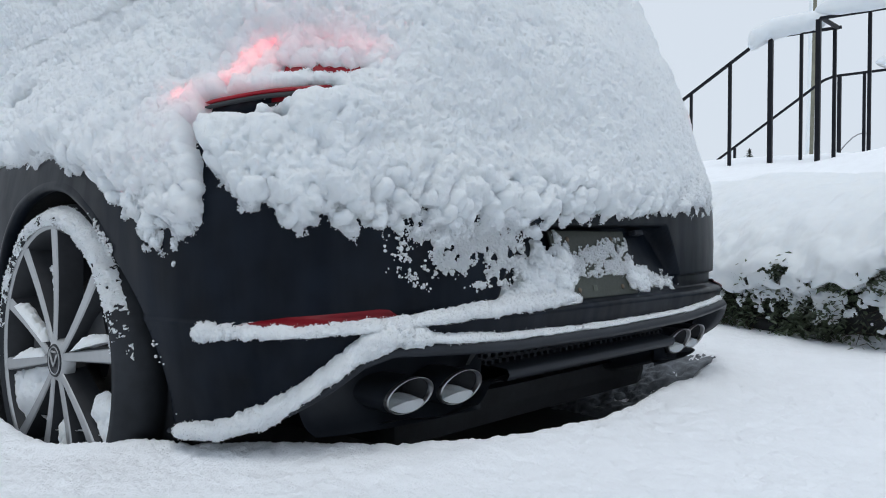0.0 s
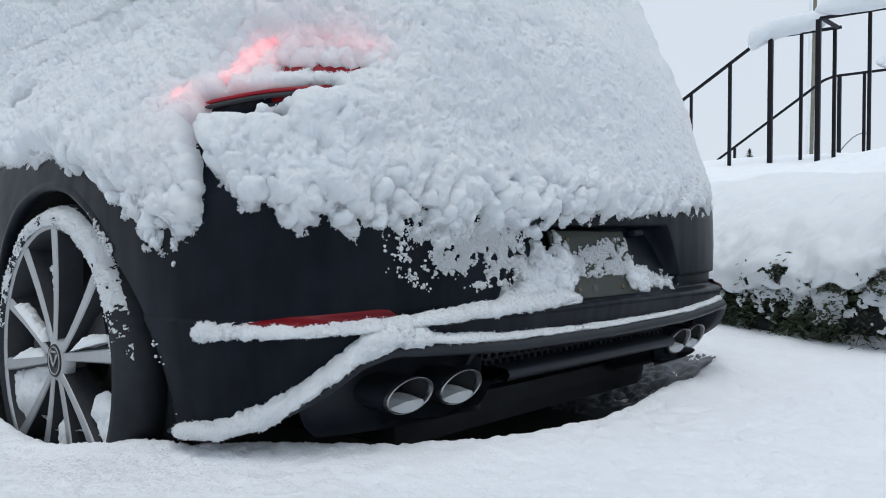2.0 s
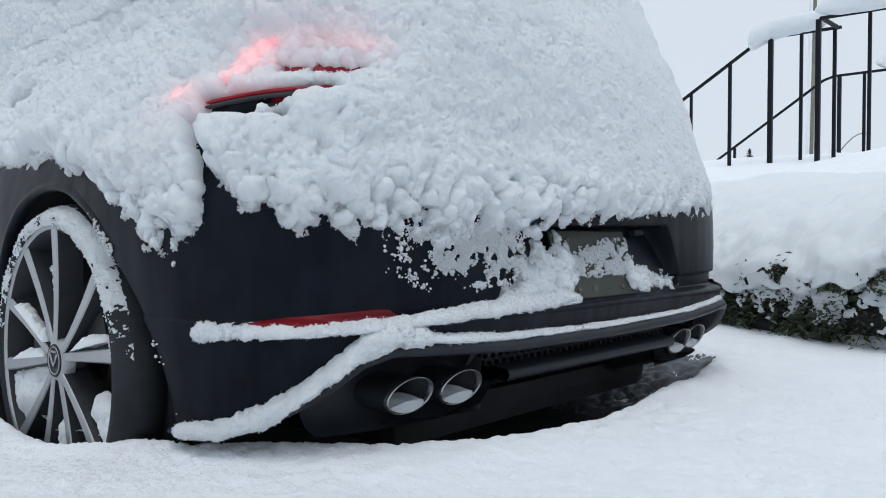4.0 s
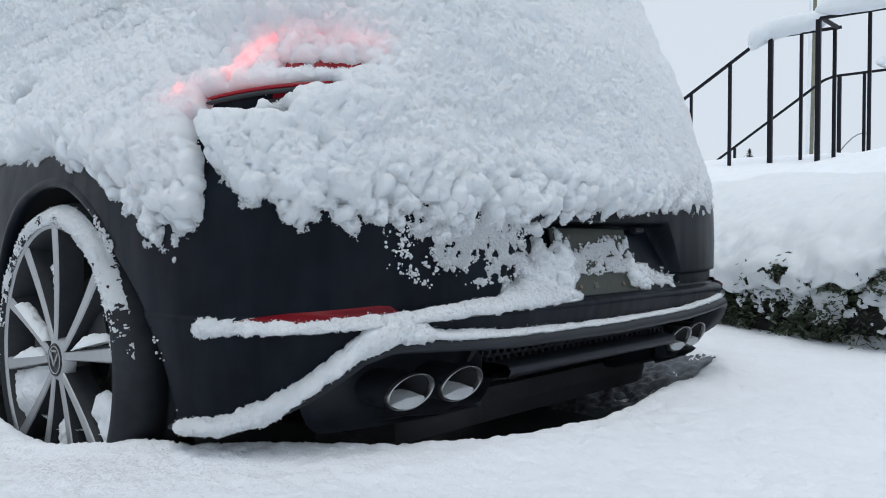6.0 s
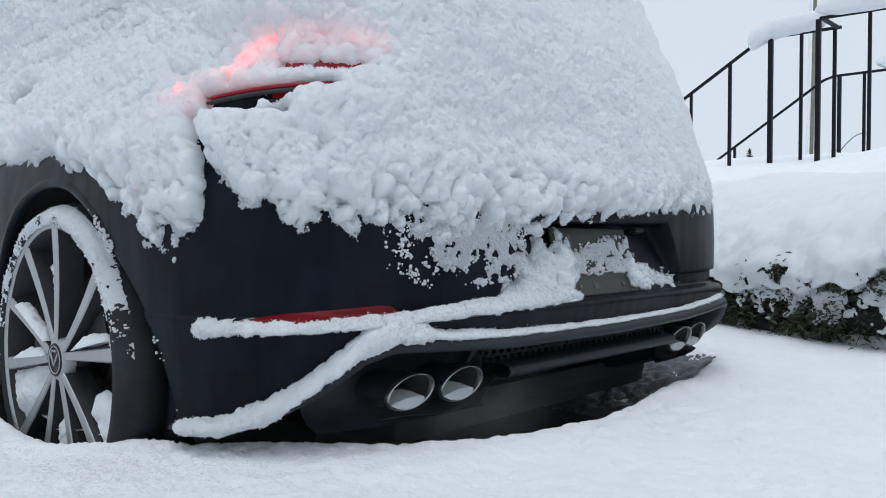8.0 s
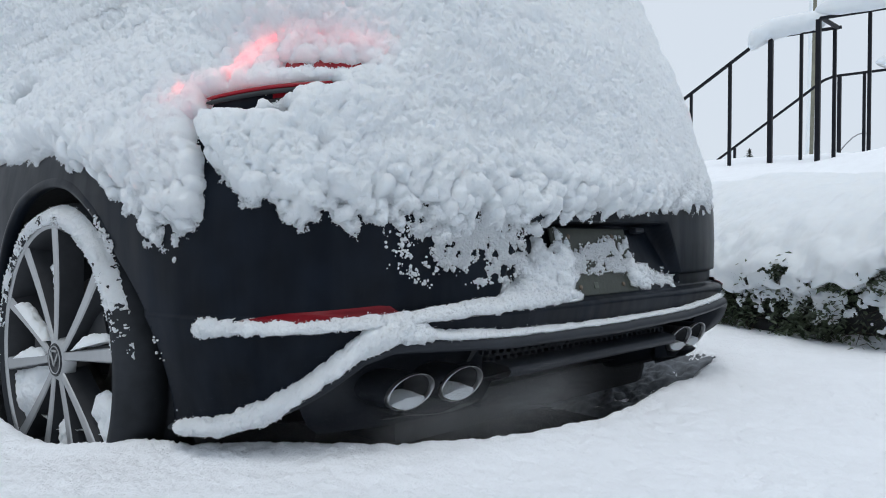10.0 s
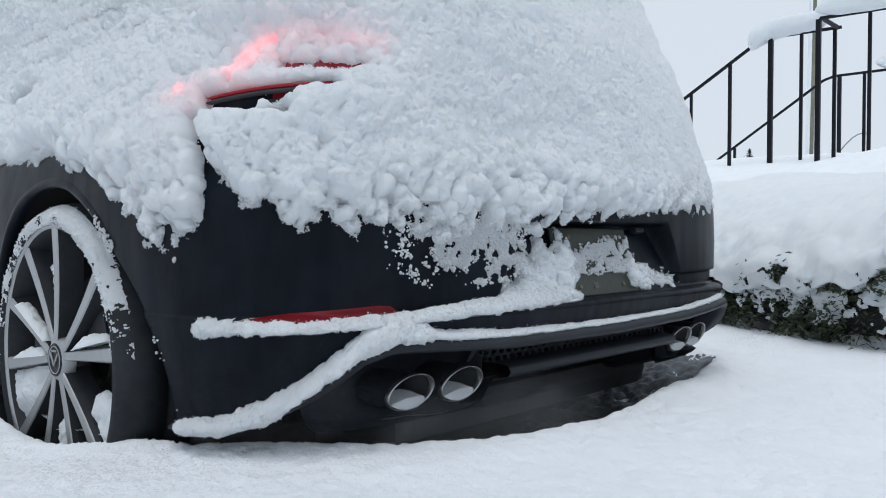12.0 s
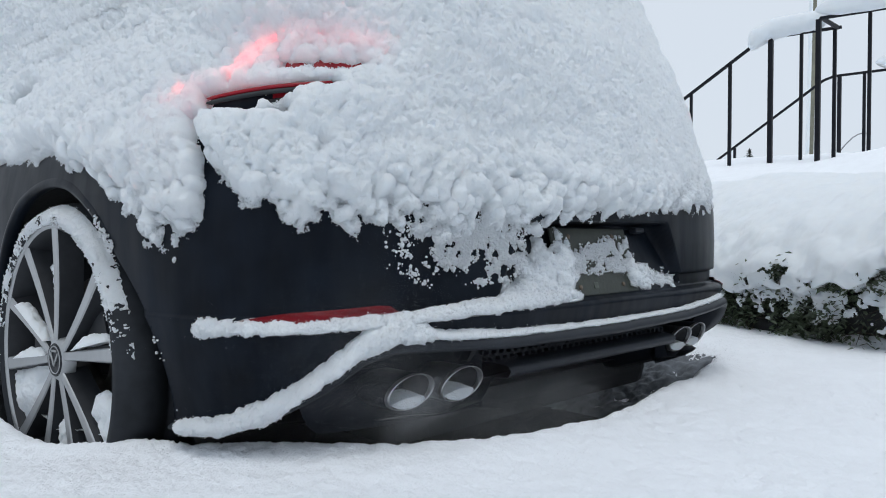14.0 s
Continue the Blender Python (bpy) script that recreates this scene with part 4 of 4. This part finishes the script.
def hedge_snow():
    """The load of snow on the hedge, sagging over its face in lobes with gaps where the green shows."""
    def load(a_axis, rows, nm):
        a, k = np.meshgrid(a_axis, np.linspace(0, 1, rows) ** 1.3)
        # k runs from the hanging front edge over the shoulder to the bank behind
        hang = .385 + .06 * waves(a, 0 * a, .21, 16) + .055 * waves(a, 0 * a, .085, 17) + .018 * waves(a, 0 * a, .03, 28)
        hang = hang - .10 * np.exp(-((a - .02) / .06) ** 2) - .05 * np.exp(-((a + .28) / .05) ** 2)
        q = np.interp(k, (0, .10, .22, .40, .6, .8, 1), (.10, -.045, -.045, .10, .42, .85, 1.6))
        zz = np.interp(k, (0, .10, .22, .40, .6, .8, 1), (0, .06, .30, .62, .80, .90, 1.0))
        top = np.interp(q, (-.06, .1, .42, .85, 1.6), (.47, .60, .72, .82, .90))
        z = np.where(k < .4, hang + (.60 - hang) * np.clip(zz / .62, 0, 1), top)
        fade = step(1.0, .75, k)
        z = z + .03 * waves(a, k, .4, 23) * fade
        X, Y = at_hedge(a, q)
        flat = np.stack([X, Y, z], -1)
        out = np.stack([-HEDGE_N[0] * step(.5, .1, k), -HEDGE_N[1] * step(.5, .1, k), .3 + .7 * step(.2, .5, k)], -1)
        p, _ = clumped(flat, out / np.linalg.norm(out, axis=-1, keepdims=True), 0 * a, ((.16, .040 * fade, 18), (.075, .024 * fade, 19), (.036, .012 * fade, 20), (.018, .006 * fade, 21)))
        z = p[..., 2]
        # windows in the load where sprays of leaves stick out
        hole = np.exp(-(((a - .03) / .085) ** 2 + ((z - .44) / .030) ** 2)) + (.50 * waves(a, z, .050, 24) + .30 * waves(a, z, .018, 34)) * step(.50, .42, z)
        keep = hole < .42
        sheet(nm, p, SNOW, load_thing, keep=keep)
    load_thing = new("hedge_snow")
    tagged(load_thing, "rounded load of fresh snow on the hedge", "snow", kind="stuff")
    load(np.linspace(-1.0, 1.3, 420), 130, "snow_load")
    load(np.linspace(-2.3, -1.0, 60), 50, "snow_load")
    load(np.linspace(1.3, 4.6, 120), 50, "snow_load")
    # snow caught among the leaves
    a, z = np.meshgrid(np.linspace(-1, 1.3, 520), np.linspace(.19, .47, 80))
    mask = waves(a, z * .8, .075, 33) + .7 * waves(a, z, .03, 37) + .4 * waves(a, z, .013, 38) + (z - .40) * 5 + .50
    mask = mask - 3 * step(.25, .215, z)
    th = .010 * np.clip(mask, -1.5, 1) + .020 * lumps(a, z, .035, 39) * step(-.3, .6, mask) + .008 * lumps(a, z, .014, 43) - .009
    X, Y = at_hedge(a, -.015 - th + .02 * waves(a, z, .06, 44))
    face = np.stack([X, Y, z], -1)
    sheet("caught_snow", face, SNOW, load_thing, keep=th > 0)
    sprinkle("snow_grain", face, (th > -.002) * 1.0, 2500, .001, .004, load_thing, 208)


hedge()
hedge_snow()


# ---- stair railings ----
RAIL_TOP = 1.97


def railing(path, posts, label, bar=.019):
    """A handrail along a path of points, with square posts (x, y, top, half width) down into the snow."""
    thing = new("stair_railing")
    tagged(thing, label, "railing", "stair railings")
    v, f = tube(path, bar, 8, .62)
    mesh_part("handrail", v, f, IRON, thing, shade=False)
    for x, y, top, half in posts:
        bm = bmesh.new()
        half, y = half * .75, y + .02
        box(bm, x - half, y - half, .75, x + half, y + half, top, .003)
        part("post", bm, IRON, thing)
    return thing


def rail_snow(path, radius, label, seed):
    """A loaf of snow lying along a handrail."""
    path = np.array(path, float)
    s = np.linspace(0, len(path) - 1, 90)
    c = np.stack([np.interp(s, np.arange(len(path)), path[:, k]) for k in range(3)], -1)
    an = np.linspace(0, 2 * np.pi, 26, endpoint=False)[None]
    end = np.clip(np.minimum(np.arange(90), 89 - np.arange(90)) / 7, 0, 1)[:, None] ** .5
    rad = radius * end * (1 + .10 * waves(s[:, None] * 3, an, 1, seed) + .05 * waves(s[:, None] * 12, an * 3, 1, seed + 1))
    g = np.stack([c[:, :1] + rad * .62 * np.cos(an), c[:, 1:2] + 0 * an, c[:, 2:] + rad * .85 * np.sin(an) + radius * .72], -1)
    tagged(sheet("rail_snow", g, SNOW, None, wrap=True), label, "snow", "snow on the rails")


railing([(4.19, 3.4, .72), (4.19, 1.97, 1.572), (4.19, 1.40, 1.92), (4.19, 1.33, 1.952), (4.19, 1.24, RAIL_TOP), (4.21, .95, RAIL_TOP), (4.22, .80, RAIL_TOP)],
        ((4.19, 1.83, 1.65, .013), (4.19, 1.53, 1.835, .015), (4.19, 1.236, 1.965, .021), (4.20, 1.03, 1.965, .014), (4.23, .823, 1.965, .015), (4.19, 2.5, 1.25, .014), (4.19, 3.3, .80, .02)),
        "black iron handrail running down a snowed-in stair")
railing([(4.23, .823, RAIL_TOP), (3.90, .823, RAIL_TOP)], (), "short black iron rail joining two posts")
railing([(3.90, .83, RAIL_TOP), (3.92, .53, RAIL_TOP), (3.95, -.9, RAIL_TOP)], ((3.90, .823, 1.965, .020), (3.943, .531, 1.965, .014), (3.945, .20, 1.965, .014), (3.95, -.9, 1.965, .020)),
        "black iron landing rail with snow on it")
railing([(5.95, 4.2, .12), (5.95, 2.44, 1.285), (5.95, 1.52, 1.90), (5.95, 1.45, 1.945), (5.95, 1.36, RAIL_TOP), (5.95, 1.1, RAIL_TOP), (5.95, -1.0, RAIL_TOP)],
        ((5.95, 2.23, 1.40, .015), (5.95, 1.30, 1.965, .020), (5.95, 1.10, 1.965, .016), (5.95, .1, 1.965, .02), (5.95, 3.3, .72, .016)),
        "farther black iron handrail of the same stair")
rail_snow([(4.19, 1.42, 1.90), (4.19, 1.24, 1.965), (4.20, .88, 1.975)], .085, "thick roll of snow on a handrail", 3)
rail_snow([(3.90, .87, 1.975), (3.95, -.95, 1.98)], .075, "thick roll of snow on the landing rail", 5)
rail_snow([(5.95, 1.04, 1.98), (5.95, -1.0, 1.98)], .085, "thick roll of snow on a farther rail", 7)


# ---- far things ----
def far(u, d, z):
    """A place d metres ahead of the parking place, u to the right for each metre."""
    return Vector((-1.513 + d * (.7313 + u * .682), -.8906 + d * (.682 - u * .7313), z))


def utility_pole():
    thing = new("utility_pole")
    tagged(thing, "weathered wooden utility pole with snow stuck along one side", "pole")
    p, lean = far(.460, 18, 0), Vector((.682, -.7313, 0)) * .014
    pts = [p + lean * h + Vector((0, 0, h)) for h in np.linspace(0, 10, 12)]
    v, f = tube(pts, np.linspace(.085, .070, 12), 14)
    mesh_part("trunk", v, f, POLE, thing)
    side = Vector((-.682, .7313, 0)) * .055 + Vector((-.7313, -.682, 0)) * .025
    v, f = tube([q + side for q in pts], np.linspace(.052, .045, 12), 10)
    mesh_part("stuck_snow", v, f, SNOW, thing, "strip of wind-blown snow")


def street_lamp():
    thing = new("street_lamp")
    tagged(thing, "distant grey street lamp with a bent arm", "street lamp")
    b = far(.499, 34, 0)
    v, f = tube([b, b + Vector((0, 0, 4.2))], .05, 8)
    mesh_part("mast", v, f, FAR_METAL, thing)
    rt = Vector((.682, -.7313, 0))
    pts = [b + rt * x + Vector((0, 0, z)) for x, z in ((0, 4.1), (.25, 4.42), (.55, 4.72), (.8, 4.88), (.98, 4.93))]
    v, f = tube(pts, .028, 6)
    mesh_part("arm", v, f, FAR_METAL, thing)
    v, f = tube([pts[-1], pts[-1] + rt * .12, pts[-1] + rt * .26], (.05, .08, .04), 8, .5)
    mesh_part("lamp_head", v, f, FAR_METAL, thing)


def fir_tree():
    thing = new("fir_tree")
    tagged(thing, "small dark fir tree far off behind the snow bank", "tree")
    rng = np.random.default_rng(2)
    b = far(.386, 40, .5)
    v, f = tube([b, b + Vector((0, 0, 4.45))], (.09, .012), 8)
    mesh_part("trunk", v, f, TWIG, thing)
    verts, faces = [], []
    for i in range(1500):
        h = rng.uniform(.8, 4.4)
        reach = (4.5 - h) * .75 * rng.uniform(.25, 1) * (.75 + .25 * math.sin(h * 16))
        an = rng.uniform(0, 6.283)
        c = b + Vector((math.cos(an) * reach, math.sin(an) * reach, h - reach * .35))
        s = rng.uniform(.04, .11)
        k = len(verts)
        out = Vector((math.cos(an), math.sin(an), -.3)) * s
        sd = Vector((-math.sin(an), math.cos(an), rng.uniform(-.3, .3))) * s * .35
        verts += [c - out, c + sd, c + out, c - sd]
        faces.append((k, k + 1, k + 2, k + 3))
    mesh_part("crown", verts, faces, FIR, thing, shade=False)


utility_pole()
street_lamp()
fir_tree()


# ---- exhaust vapour: puffs of fine droplets ----
def puff(seed, size, count):
    rng = np.random.default_rng(seed)
    count = int(count * 2.9)
    c = rng.normal(0, 1, (count * 2, 3)) * np.array(size)
    curl = waves(c[:, 0] * 1.0 + .3 * c[:, 2], c[:, 2] + c[:, 1], .05, seed) + .6 * waves(c[:, 0], c[:, 2], .022, seed + 3)
    c = c[np.argsort(-curl + rng.normal(0, .55, len(curl)))][:count]
    d = rng.normal(0, 1, (count, 3, 3))
    d = d / np.linalg.norm(d, axis=-1, keepdims=True) * .00045
    v = (c[:, None] + d).reshape(-1, 3)
    me = bpy.data.meshes.new("vapour_puff")
    me.vertices.add(len(v))
    me.vertices.foreach_set("co", v.astype(np.float32).reshape(-1))
    me.loops.add(len(v))
    me.loops.foreach_set("vertex_index", np.arange(len(v), dtype=np.int32))
    me.polygons.add(count)
    me.polygons.foreach_set("loop_start", np.arange(0, len(v), 3, dtype=np.int32))
    me.materials.append(MIST)
    me.update(calc_edges=True)
    return tagged(new("vapour_puff", me), "thin drifting puff of white exhaust vapour", "vapour", "exhaust vapour", "stuff")


PUFFS = [puff(11, (.10, .05, .035), 26000), puff(12, (.12, .06, .040), 26000), puff(13, (.09, .05, .035), 20000), puff(14, (.14, .06, .06), 13000), puff(15, (.10, .06, .03), 12000)]


# ---- what moves: the car settles on its springs as the engine starts, then its vapour drifts ----
def motions():
    lift = ((0, 0), (3.2, 0), (4.2, 0), (4.7, .0052), (5.0, .0042), (5.5, .0050), (6.0, .0060), (14, .0060))
    rows = [(t, pose(0, -.35 * (h - .006), h - .006, 0, .04 * (h - .006) / .006, 0)) for t, h in lift]
    walk(car, rows)
    for ob in snow_things:
        walk(ob, rows)
    for w in wheels:
        p = w.matrix_basis.copy()
        walk(w, [(t, Matrix.Translation((0, 0, -(h - .006) * .85)) @ p) for t, h in lift])
    hidden = (-.1, 1.1, .20)
    for ob, way in ((PUFFS[0], ((5.4, -.43, .25, .28), (6.4, -.40, .16, .24), (8.0, -.33, .08, .235), (9.2, -.25, .08, .25), (10.3, -.20, .02, .25), (10.8, -.44, -.02, .27), (11.4, -.36, .04, .24), (12.6, -.12, .06, .22), (14, -.16, .05, .24))),
                           (PUFFS[1], ((7.6, -.43, .3, .25), (8.6, -.38, .12, .24), (9.6, -.34, .05, .25), (10.4, -.38, -.02, .26), (10.9, -.47, -.06, .28), (11.4, -.40, .06, .24), (12.2, -.32, .08, .23), (13.2, -.22, .05, .25), (14, -.40, .02, .25))),
                           (PUFFS[2], ((8.6, -.55, .3, .25), (9.6, -.50, .10, .25), (10.3, -.56, .0, .27), (10.9, -.62, -.03, .31), (11.2, -.66, .02, .29), (12.0, -.52, .10, .24), (13.0, -.40, .06, .26), (13.6, -.55, -.02, .29), (14, -.62, .0, .30))),
                           (PUFFS[3], ((9.4, -.5, .3, .22), (10.2, -.55, .12, .26), (10.9, -.72, -.06, .42), (11.3, -.78, -.02, .46), (11.8, -.72, .16, .30), (12.6, -.62, .18, .24), (13.4, -.70, -.02, .36), (14, -.74, -.02, .40))),
                           (PUFFS[4], ((9.0, .5, .3, .24), (10.0, .72, .2, .24), (10.8, 1.1, .15, .26), (11.2, 1.25, .10, .27), (12.0, 1.15, .18, .24), (13.0, .9, .2, .23), (14, .7, .2, .22)))):
        first = way[0]
        rows = [(0, pose(*hidden)), (max(.5, first[0] - 1.2), pose(*hidden))] + [(t, pose(x, y, z, 0, 0, 6 * i)) for i, (t, x, y, z) in enumerate(way)]
        walk(ob, rows)


motions()
